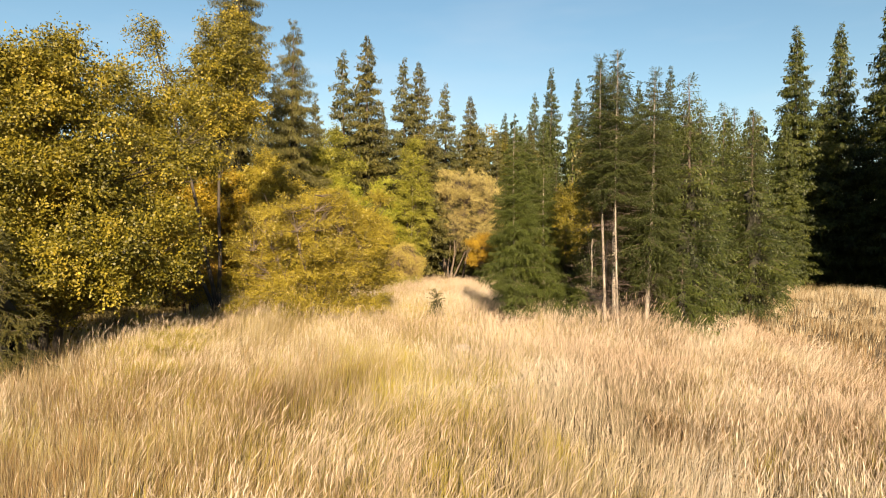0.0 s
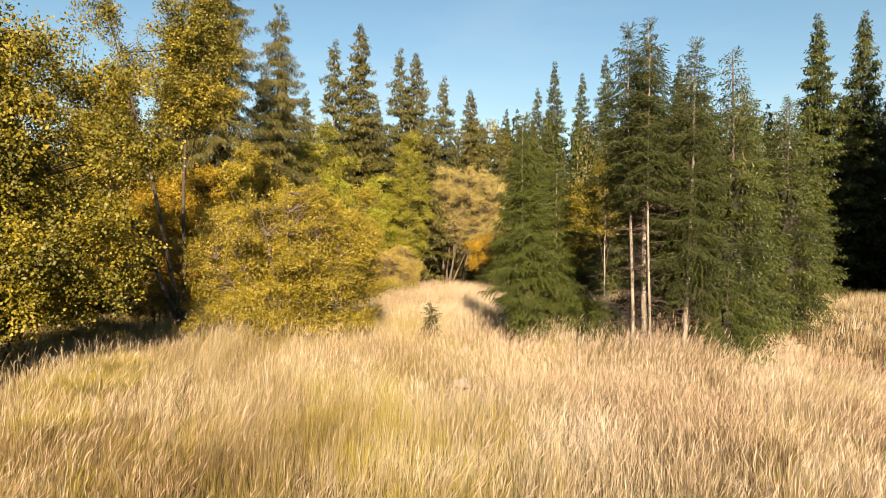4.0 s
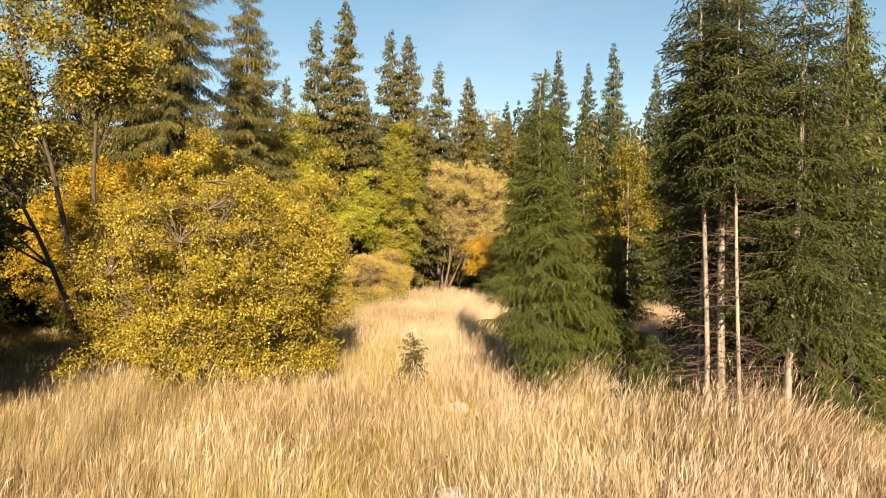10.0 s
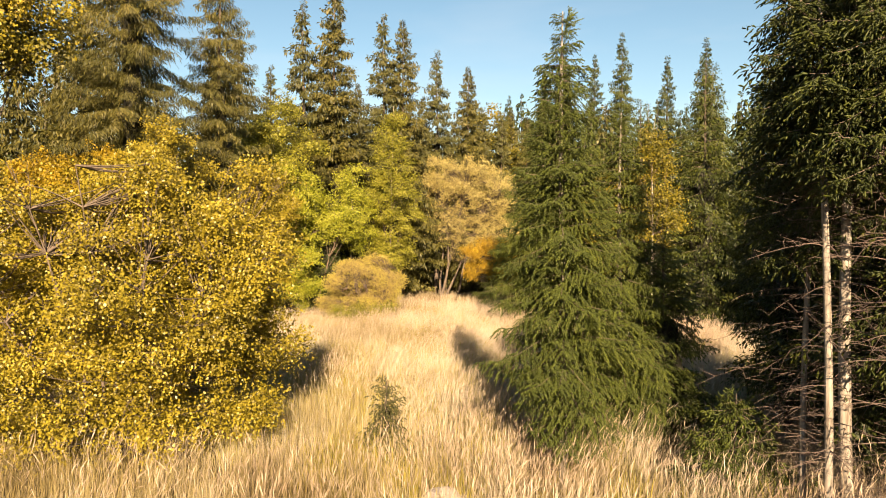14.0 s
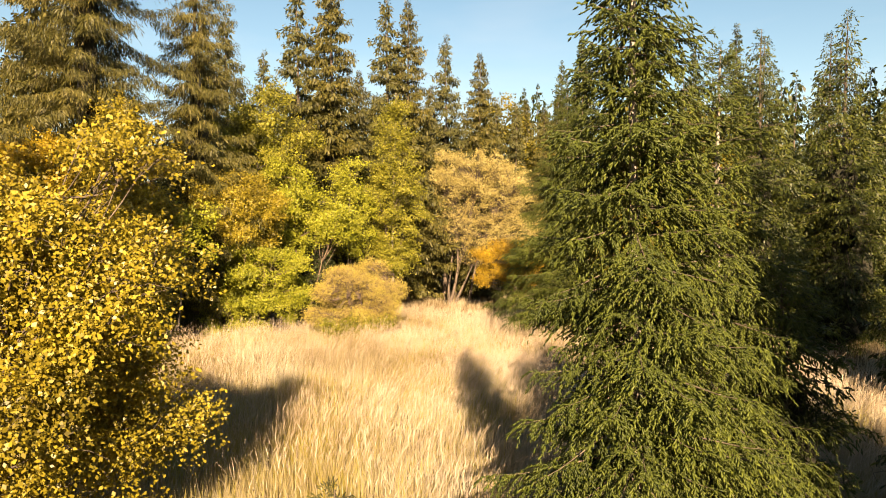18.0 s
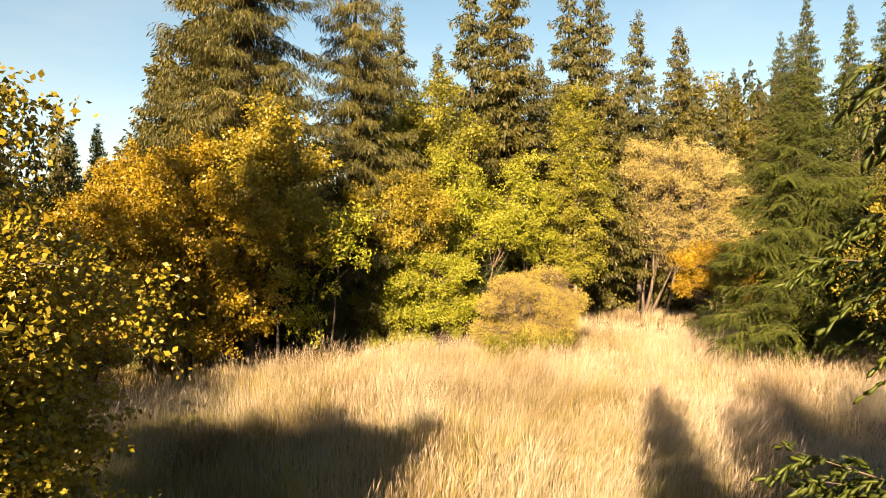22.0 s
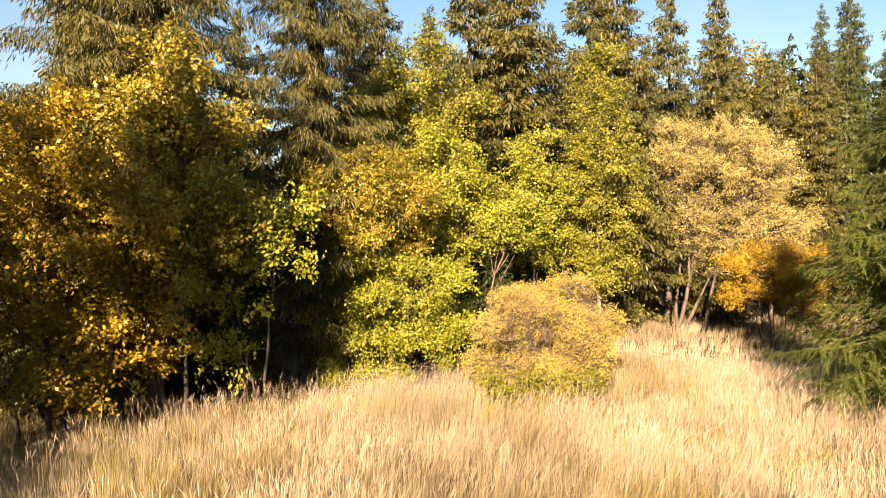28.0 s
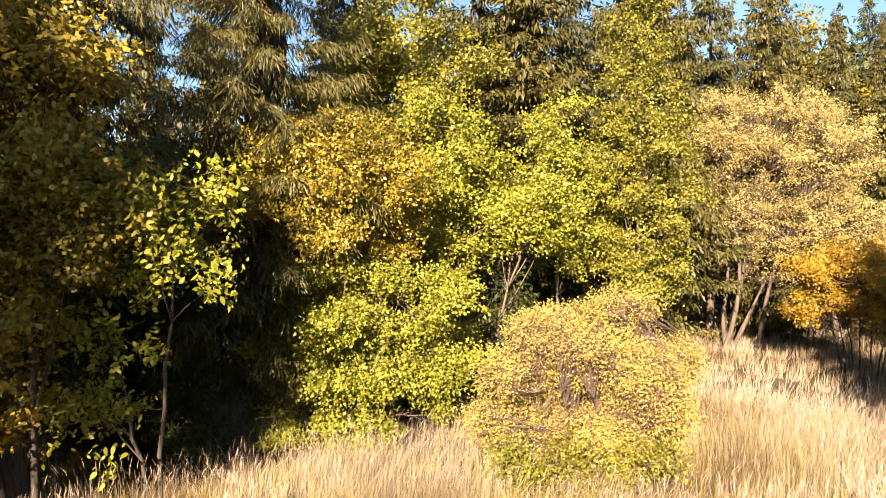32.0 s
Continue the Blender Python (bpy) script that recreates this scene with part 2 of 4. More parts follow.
def thing(name, place, label, category, group=""):
    ob = new(name)
    ob.matrix_basis = place
    ob.empty_display_size = 0.3
    return tagged(ob, label, category, group)


def tube(points, radii, sides=6):
    """A tapered tube round a line of points: verts and quads."""
    points = np.asarray(points, float)
    n = len(points)
    way = np.gradient(points, axis=0)
    way /= np.linalg.norm(way, axis=1, keepdims=True) + 1e-9
    ref = np.where(np.abs(way[:, 2:3]) > 0.9, np.array([[1.0, 0, 0]]), np.array([[0, 0, 1.0]]))
    a = np.cross(way, ref)
    a /= np.linalg.norm(a, axis=1, keepdims=True) + 1e-9
    b = np.cross(way, a)
    ang = np.linspace(0, 2 * np.pi, sides, endpoint=False)
    ring = np.cos(ang)[None, :, None] * a[:, None] + np.sin(ang)[None, :, None] * b[:, None]
    v = (points[:, None] + ring * np.asarray(radii)[:, None, None]).reshape(-1, 3)
    i, j = np.meshgrid(np.arange(n - 1), np.arange(sides), indexing="ij")
    jn = (j + 1) % sides
    f = np.stack([i * sides + j, i * sides + jn, (i + 1) * sides + jn, (i + 1) * sides + j], -1).reshape(-1, 4)
    return v, f


def join(pieces):
    vs, fs, at = [], [], 0
    for v, f in pieces:
        vs.append(v)
        fs.append(f + at)
        at += len(v)
    return np.concatenate(vs), np.concatenate(fs)


def bezier(p0, p1, p2, n):
    s = np.linspace(0, 1, n)[:, None]
    return (1 - s) ** 2 * p0 + 2 * s * (1 - s) * p1 + s**2 * p2


def unit(v):
    return v / (np.linalg.norm(v, axis=-1, keepdims=True) + 1e-9)


def smooth(a, b, x):
    s = np.clip((x - a) / (b - a), 0, 1)
    return s * s * (3 - 2 * s)


# ---- the lie of the land ----
def left_edge(y):
    """Where the meadow falls away to the wood on the left."""
    return np.interp(y, [0, 12, 19, 28, 33, 40, 45, 47, 53, 60, 72, 90], [-11, -10.3, -9.2, -8.7, -9.8, -11.5, -12.5, -10.2, -6.4, -5.6, -3.5, -2])


def land(x, y):
    x, y = np.asarray(x, float), np.asarray(y, float)
    z = np.interp(y, [0, 10, 20, 28, 45, 60, 75], [0.50, 0.58, 0.65, 0.58, 0.05, -0.50, -0.90])
    z = z - 1.3 * smooth(0.5, 6.0, left_edge(y) - x)
    z = z - 0.75 * smooth(6.5, 13.0, x) * (1 - smooth(30, 46, y))
    z = z + 0.25 * np.exp(-((x - 5.9) / 2.4) ** 2 - ((y - 22.6) / 2.6) ** 2)
    z = z + 0.10 * np.sin(0.45 * x + 0.8) * np.cos(0.37 * y) + 0.06 * np.sin(1.1 * x + 0.6 * y)
    return z


def on_land(x, y, dz=0.0):
    return float(land(x, y)) + dz


def axis_steps(lo, hi, fine_lo, fine_hi, step, coarse):
    return np.unique(np.concatenate([np.arange(lo, fine_lo, coarse), np.arange(fine_lo, fine_hi, step), np.arange(fine_hi, hi + 1, coarse)]))


gx, gy = axis_steps(-1500, 1500, -60, 60, 1.0, 120), axis_steps(-1500, 1500, -20, 120, 1.0, 120)
mx, my = np.meshgrid(gx, gy, indexing="ij")
gv = np.stack([mx, my, land(mx, my)], -1).reshape(-1, 3)
gi, gj = np.meshgrid(np.arange(len(gx) - 1), np.arange(len(gy) - 1), indexing="ij")
gk = len(gy)
gf = np.stack([gi * gk + gj, (gi + 1) * gk + gj, (gi + 1) * gk + gj + 1, gi * gk + gj + 1], -1).reshape(-1, 4)
tagged(new("ground", np_mesh("ground", gv, gf, GROUND, True)), "brown meadow soil under tall dry autumn grass", "ground", kind="structure")


# ---- conifers ----
def bough(length, twig_gap, tuft_gap, tuft_len, tuft_wide, droop, hang, seed, round_tufts=3, spindles=0, spindle_wide=0.03, curtain=0):
    """One bough of that length along +x: needle tufts as narrow triangles along its side twigs, and its wooden stem."""
    r = np.random.default_rng(seed)
    n = max(6, int(2 * length / twig_gap))
    s = np.linspace(0.10, 1.0, n) + r.normal(0, 0.012, n)
    drop = droop * length
    base = np.stack([s * length, r.normal(0, 0.01, n), -drop * s**1.5 + 0.35 * drop * smooth(0.7, 1.0, s)], -1)
    side = np.where(np.arange(n) % 2 == 0, 1.0, -1.0)
    reach = np.minimum(0.46 * length * (1.06 - s) ** 0.75 * smooth(-0.05, 0.35, s), 0.62) * r.uniform(0.65, 1.25, n) + 0.05
    ang = r.normal(0.90, 0.16, n)
    d0 = np.stack([np.cos(ang), side * np.sin(ang), r.normal(0.0, 0.14, n) - hang * 0.5], -1)
    steps = max(2, int(reach.max() / tuft_gap) + 1)
    along_len = (np.arange(steps) + 0.7) * tuft_gap
    u = along_len[None] / reach[:, None]
    keep = u < 1.05
    line = base[:, None] + d0[:, None] * along_len[None, :, None]
    line[..., 2] -= hang * 0.8 * reach[:, None] * u**2
    along = unit(np.gradient(line, axis=1))
    flat = unit(np.cross(along, np.array([0, 0, 1.0])))
    up = np.cross(flat, along)
    tri = []
    for k in range(round_tufts):
        a = 2 * np.pi * (k + 0.5) / max(1, round_tufts) + r.normal(0, 0.4, line.shape[:2])
        out = unit(along * 1.0 + (flat * np.cos(a)[..., None] + up * np.sin(a)[..., None]) * 0.85)
        tl = tuft_len * r.uniform(0.7, 1.3, line.shape[:2])[..., None]
        wide = unit(np.cross(out, r.normal(0, 1, line.shape))) * tuft_wide
        tri.append(np.stack([line - wide, line + wide, line + out * tl], 2)[keep])
    # whole twigs clothed in needles
    for k in range(spindles):
        tip = base + d0 * reach[:, None]
        tip[:, 2] -= hang * 0.8 * reach
        mid = base + d0 * reach[:, None] * 0.5
        mid[:, 2] -= hang * 0.2 * reach
        across = unit(np.cross(tip - base, r.normal(0, 1, base.shape) + np.array([0, 0, 1.0]))) * (spindle_wide * r.uniform(0.7, 1.3, (n, 1)))
        tri += [np.stack([base, mid + across, mid - across], 1), np.stack([mid + across, tip, mid - across], 1)]
    # hanging sprays under the stem
    if curtain:
        m = int(curtain * length)
        q = r.uniform(0.2, 0.98, m)
        top = np.stack([q * length, r.normal(0, 0.10 + 0.10 * length * (1 - q), m), -drop * q**1.5], -1)
        fall = r.uniform(0.25, 0.75, (m, 1)) * np.array([[0.15, 0, -1.0]]) + r.normal(0, 0.05, (m, 3))
        w = unit(np.cross(fall, r.normal(0, 1, (m, 3)))) * spindle_wide * 1.3
        tri += [np.stack([top, top + fall * 0.45 + w, top + fall * 0.45 - w], 1), np.stack([top + fall * 0.45 + w, top + fall, top + fall * 0.45 - w], 1)]
    v = np.concatenate(tri).reshape(-1, 3)
    sv = np.linspace(0, 1, 5)
    stem = tube(np.stack([sv * length, 0 * sv, -drop * sv**1.5], -1), (0.008 + 0.005 * length) * (1.05 - sv), 3)
    return v, np.arange(len(v)).reshape(-1, 3), stem


def spray_bough(length, twig_gap, finger_gap, finger_len, finger_wide, droop, hang, seed, rods=False, needles=0, curtain=0, reach_most=0.62, lift=0.35):
    """One bough along +x: side twigs that carry short blunt needle-clothed fingers, and its wooden stem."""
    r = np.random.default_rng(seed)
    n = max(6, int(2 * length / twig_gap))
    s = np.linspace(0.12, 1.0, n) + r.normal(0, 0.012, n)
    drop = droop * length

    def stem_at(q):
        return np.stack([q * length, 0 * q, -drop * q**1.5 + 0.35 * drop * smooth(0.7, 1.0, q)], -1)

    base = stem_at(s)
    side = np.where(np.arange(n) % 2 == 0, 1.0, -1.0)
    reach = np.minimum(0.46 * length * (1.06 - s) ** 0.75 * smooth(-0.05, 0.35, s), reach_most) * r.uniform(0.6, 1.25, n) + 0.06
    ang = r.normal(0.85, 0.16, n)
    d0 = np.stack([np.cos(ang), side * np.sin(ang), r.normal(0.05, 0.12 + 0.4 * lift, n) - hang * 0.35], -1)
    foot, aim = [], []
    for i in range(n):
        m = max(1, int(reach[i] / finger_gap))
        u = (np.arange(m) + r.uniform(0.2, 0.8, m)) / m
        p = base[i] + d0[i] * (u * reach[i])[:, None]
        p[:, 2] -= hang * 0.7 * reach[i] * u**2
        turn = np.where(np.arange(m) % 2 == 0, 1.0, -1.0) * r.uniform(0.3, 0.85, m)
        turn[-1] = 0.0
        c, q = np.cos(turn), np.sin(turn)
        aim.append(np.stack([d0[i, 0] * c - d0[i, 1] * q, d0[i, 0] * q + d0[i, 1] * c, d0[i, 2] - hang * (0.3 + 0.8 * u) + r.normal(0, lift, m)], -1))
        foot.append(p)
    m = int(curtain * length)
    if m:
        q = r.uniform(0.15, 0.98, m)
        p = stem_at(q) + np.stack([0 * q, r.normal(0, 0.08 + 0.09 * length * (1 - q)), r.uniform(-0.28, 0.0, m)], -1)
        foot.append(p)
        aim.append(np.stack([r.normal(0.15, 0.15, m), r.normal(0, 0.2, m), -np.ones(m)], -1))
    p0, d = np.concatenate(foot), unit(np.concatenate(aim))
    k = len(p0)
    L = finger_len * r.uniform(0.6, 1.35, (k, 1))
    w = finger_wide * r.uniform(0.75, 1.25, (k, 1))
    bend = np.array([0, 0, -0.12 * hang - 0.04])
    a1 = unit(np.cross(d, r.normal(0, 0.4, d.shape) + np.array([0, 0, 1.0])))
    a2 = np.cross(d, a1)
    mid, tip = p0 + d * L * 0.62 + bend * L * 0.4, p0 + d * L + bend * L
    if rods:
        ring = [a1 * w, -0.5 * a1 * w + 0.87 * a2 * w, -0.5 * a1 * w - 0.87 * a2 * w]
        v = np.stack([p0 + 0.55 * ring[0], p0 + 0.55 * ring[1], p0 + 0.55 * ring[2], mid + ring[0], mid + ring[1], mid + ring[2], tip], 1).reshape(-1, 3)
        one = np.array([[0, 1, 4], [0, 4, 3], [1, 2, 5], [1, 5, 4], [2, 0, 3], [2, 3, 5], [3, 4, 6], [4, 5, 6], [5, 3, 6]])
        f = (np.arange(0, 7 * k, 7)[:, None, None] + one[None]).reshape(-1, 3)
    else:
        a = a1 * np.cos(0.6) + a2 * np.sin(0.6)
        v = np.stack([p0, mid + a * w, tip, mid - a * w], 1).reshape(-1, 3)
        f = (np.arange(0, 4 * k, 4)[:, None, None] + np.array([[0, 1, 2], [0, 2, 3]])[None]).reshape(-1, 3)
    if needles:
        u = r.uniform(0.05, 1.0, (k, needles, 1))
        g = r.uniform(0, 2 * np.pi, (k, needles, 1))
        q = p0[:, None] + d[:, None] * L[:, None] * u
        out = unit(d[:, None] * 0.9 + a1[:, None] * np.cos(g) + a2[:, None] * np.sin(g)) * (w[:, None] * r.uniform(1.7, 2.7, (k, needles, 1)))
        s2 = unit(np.cross(out, d[:, None])) * (0.17 * w[:, None])
        nv = np.stack([q - s2, q + s2, q + out], 2).reshape(-1, 3)
        f = np.concatenate([f, np.arange(len(nv)).reshape(-1, 3) + len(v)])
        v = np.concatenate([v, nv])
    sv = np.linspace(0, 1, 5)
    stem = tube(stem_at(sv), (0.008 + 0.005 * length) * (1.05 - sv), 3)
    return v, f, stem


def place_bough(v, pos, yaw, pitch, size, wide=1.0):
    c, s = math.cos(yaw), math.sin(yaw)
    cp, sp = math.cos(pitch), math.sin(pitch)
    q = v * np.array([size, size * wide, size])
    q = np.stack([q[:, 0] * cp - q[:, 2] * sp, q[:, 1], q[:, 0] * sp + q[:, 2] * cp], -1)
    return np.stack([q[:, 0] * c - q[:, 1] * s, q[:, 0] * s + q[:, 1] * c, q[:, 2]], -1) + pos


LENGTHS = (0.35, 0.7, 1.1, 1.6, 2.3, 3.2, 4.4)


def spray_set(seed, per, *shape):
    return {L: [spray_bough(L, *shape[:6], seed + 17 * k + int(10 * L), *shape[6:]) for k in range(per)] for L in LENGTHS}


def bough_set(seed, per, *shape):
    return {L: [bough(L, *shape[:6], seed + 17 * k + int(10 * L), *shape[6:]) for k in range(per)] for L in LENGTHS}


BOUGHS = {
    "near": spray_set(100, 4, 0.082, 0.017, 0.044, 0.0092, 0.15, 0.72, True, 4, 24, 0.45, 0.28),
    "thick": spray_set(150, 3, 0.110, 0.030, 0.070, 0.0120, 0.18, 0.62, True, 3, 14, 0.55, 0.36),
    "mid": spray_set(200, 3, 0.105, 0.095, 0.155, 0.028, 0.20, 0.60, False, 0, 12, 0.62, 0.48),
    "edge": spray_set(250, 3, 0.078, 0.062, 0.110, 0.0170, 0.17, 0.52, False, 0, 18, 0.58, 0.38),
    "old": spray_set(300, 3, 0.100, 0.075, 0.21, 0.016, 0.26, 0.95, False, 0, 80, 0.50, 0.26),
    "far": spray_set(400, 3, 0.175, 0.160, 0.28, 0.048, 0.20, 0.60, False, 0, 30, 0.75, 0.42),
    "back": bough_set(500, 2, 0.46, 0.9, 0.60, 0.1, 0.20, 0.45, 0, 1, 0.13, 3),
}


def conifer(place, label, high, wide, clear, detail, needles, wood, seed, whorls, per=6, sparse=0.0, group="", split=False, name="spruce_tree", dead=0, power=0.75, lean=0.0, girth=1.0, one_sided=None, upturn=0.35, core=0.12):
    """A spruce: tapered trunk, whorls of boughs from 'clear' up to the tip, dead twigs below."""
    r = np.random.default_rng(seed)
    tree = thing(name, place, label, "tree", group)
    loose = 0.3 if split and detail == "near" else 0.5
    n = 12
    zs = np.linspace(-0.3, high, n)
    bend = np.stack([lean * np.clip(zs / high, 0, 1) ** 1.5 * high + 0.05 * np.sin(zs * 0.6 + seed), 0.05 * np.cos(zs * 0.5 + seed), zs], -1)
    rad = girth * (0.0085 * high + 0.015) * (1 - np.clip(zs / high, 0, 1)) ** 0.8 + 0.008
    part("trunk", np_mesh("trunk", *tube(bend, rad, 8 if detail == "near" else 6), wood, True), tree)
    shapes = BOUGHS[detail]
    leaves, stems = [], []
    levels = clear + (high - clear - 0.15) * np.linspace(0, 1, whorls) ** 0.92
    shared = {}
    for k, z in enumerate(levels):
        up = (z - clear) / (high - clear)
        reach = wide * (1 - up) ** power * (0.55 + 0.45 * smooth(0, 0.18, up)) + 0.10 + 0.02 * high * (1 - up) * r.random()
        for j in range(per):
            if r.random() < sparse * (1 - 0.5 * up):
                continue
            yaw = 2 * math.pi * (j + r.uniform(-0.3, 0.3)) / per + k * 2.4
            size = reach * (r.uniform(0.5, 1.12) if split else r.uniform(0.60, 1.24))
            if one_sided is not None:
                size *= 0.62 + 0.38 * math.cos(yaw - one_sided)
            pitch = upturn * (up - 0.35) + r.normal(0, 0.22 if detail == "thick" else 0.15)
            z2 = z + r.uniform(-loose, loose) * (high - clear) / whorls
            centre = np.array([np.interp(z2, zs, bend[:, 0]), np.interp(z2, zs, bend[:, 1]), z2])
            near_len = min(LENGTHS, key=lambda q: abs(math.log(q / size)))
            which = int(r.integers(len(shapes[near_len])))
            v, f, stem = shapes[near_len][which]
            size /= near_len
            if split:
                key = (near_len, which)
                if key not in shared:
                    shared[key] = (np_mesh("bough", v, f, needles), np_mesh("stem", stem[0], stem[1], BARK_SPRUCE))
                m = Matrix.Translation(centre) @ Euler((0, -pitch, yaw)).to_matrix().to_4x4() @ Matrix.Diagonal((size, size * 1.05, size, 1))
                b = part("bough", shared[key][0], tree, kind="stuff")
                b.matrix_basis = m
                part("stem", shared[key][1], b)
            else:
                leaves.append((place_bough(v, centre, yaw, pitch, size), f))
                if detail in ("near", "thick", "edge", "mid"):
                    stems.append((place_bough(stem[0], centre, yaw, pitch, size), stem[1]))
    # ragged near-black tube round the trunk, standing in for shade inside the crown
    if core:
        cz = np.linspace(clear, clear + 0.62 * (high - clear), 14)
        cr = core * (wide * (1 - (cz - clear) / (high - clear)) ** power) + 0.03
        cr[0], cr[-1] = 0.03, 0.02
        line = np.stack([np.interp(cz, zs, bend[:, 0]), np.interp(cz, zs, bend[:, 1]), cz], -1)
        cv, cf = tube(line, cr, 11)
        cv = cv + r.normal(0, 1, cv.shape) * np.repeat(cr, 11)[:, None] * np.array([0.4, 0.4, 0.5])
        part("shade_core", np_mesh("shade_core", cv, cf, CORE_SHADE), tree, "dark core standing in for shade deep in the crown", "stuff")
    # leader
    v, f, stem = shapes[0.7][0]
    leaves += [(place_bough(v, np.array([bend[-1, 0], bend[-1, 1], high - 0.45]), r.uniform(0, 6), 1.45, 0.7), f) for _ in range(2)]
    part("crown", np_mesh("crown", *join(leaves), needles), tree, kind="stuff")
    if stems:
        part("branchwork", np_mesh("branchwork", *join(stems), BARK_SPRUCE), tree, kind="stuff")
    if dead:
        bits = []
        for _ in range(dead):
            z = r.uniform(0.3, clear + 0.5)
            yaw = r.uniform(0, 6.283)
            L = r.uniform(0.25, 0.95) * min(wide, 1.3)
            tip = np.array([math.cos(yaw) * L, math.sin(yaw) * L, r.uniform(-0.35, 0.05) * L])
            c0 = np.array([np.interp(z, zs, bend[:, 0]), np.interp(z, zs, bend[:, 1]), z])
            pts = bezier(c0, c0 + tip * 0.5 + np.array([0, 0, 0.08]), c0 + tip, 5)
            bits.append(tube(pts, np.linspace(0.0075, 0.002, 5), 3))
            for _ in range(5):
                q = pts[int(r.integers(1, 5))]
                e = q + r.normal(0, 1, 3) * np.array([0.16, 0.16, 0.10])
                bits.append(tube(np.array([q, (q + e) / 2 + r.normal(0, 0.02, 3), e]), [0.0035, 0.003, 0.0015], 3))
        part("deadwood", np_mesh("deadwood", *join(bits), TWIG_RED), tree, "bare grey dead lower twigs", "stuff")
    return tree


# ---- broadleaf trees and shrubs ----
def leaf_cloud(centres, radius, count, size, r, droop=0.3, oval=False, face=None):
    """Folded pointed leaves set along short sprays, turned to the light on the outside of their clump."""
    heart = centres.mean(0) - np.array([0, 0, 0.35 * np.ptp(centres[:, 2])])
    face = unit(centres - heart) if face is None else face
    spray = unit(face + r.normal(0, 0.55, centres.shape) + np.array([0, 0, 0.1]))
    n = len(centres) * count
    c, d0, fc = np.repeat(centres, count, 0), np.repeat(spray, count, 0), np.repeat(face, count, 0)
    u = r.uniform(-1.0, 1.0, (n, 1))
    p = c + d0 * u * radius * 1.2 + r.normal(0, 1, (n, 3)) * radius * (0.30 - 0.12 * u) * np.array([1, 1, 0.7])
    d = unit(d0 * 0.5 + r.normal(0, 0.75, (n, 3)) + np.array([0, 0, -droop]))
    w = unit(np.cross(d, unit(fc * 0.5 + np.array([0, -0.35, 0.35]) + r.normal(0, 0.55, (n, 3)))))
    nrm = np.cross(d, w)
    s = size * r.uniform(0.6, 1.35, (n, 1))
    if oval:
        v = np.stack([p, p + d * s * 0.28 + w * s * 0.24 + nrm * s * 0.08, p + d * s * 0.66 + w * s * 0.22 + nrm * s * 0.06, p + d * s * 1.05 - nrm * s * 0.06,
                      p + d * s * 0.66 - w * s * 0.22 + nrm * s * 0.06, p + d * s * 0.28 - w * s * 0.24 + nrm * s * 0.08], 1).reshape(-1, 3)
        return v, np.arange(0, 6 * n, 6)[:, None] + np.arange(6)[None]
    v = np.stack([p, p + d * s * 0.45 + w * s * 0.34 + nrm * s * 0.12, p + d * s, p + d * s * 0.45 - w * s * 0.34 + nrm * s * 0.12], 1).reshape(-1, 3)
    f = np.arange(0, 4 * n, 4)[:, None] + np.array([[0, 1, 2, 3]])
    return v, f


def crown_points(n, centre, radii, r, shell=0.35, lumps=0.22, lobe=0.62):
    """Points on the outer sides of many leafy lobes that together fill an uneven crown, and which way each one faces."""
    radii = np.asarray(radii, float)
    mean = np.prod(radii) ** 0.333
    lobe = min(lobe, 0.42 * mean)
    m = max(5, int(3.6 * (mean / lobe) ** 2))
    d = unit(r.normal(0, 1, (m, 3)) + np.array([0, 0, 0.1]))
    ph = r.uniform(0, 6.28, 4)
    lump = 1 + lumps * (np.sin(3.1 * d[:, 0] + ph[0]) * np.sin(2.7 * d[:, 1] + ph[1]) + 0.7 * np.sin(5.3 * d[:, 2] + ph[2]) * np.sin(4.7 * d[:, 0] + ph[3]))
    mid = d * (r.random(m) ** shell * lump)[:, None] * np.maximum(radii - 0.6 * lobe, 0.3 * radii)
    big = lobe * r.uniform(0.55, 1.3, m)
    who = r.choice(m, n, p=big**2 / np.sum(big**2))
    e = unit(unit(r.normal(0, 1, (n, 3))) + 0.55 * d[who] + np.array([0, 0, 0.25]))
    p = mid[who] + e * (big[who] * r.random(n) ** 0.3)[:, None] * np.array([1.0, 1.0, 0.62])
    return np.asarray(centre) + p, e


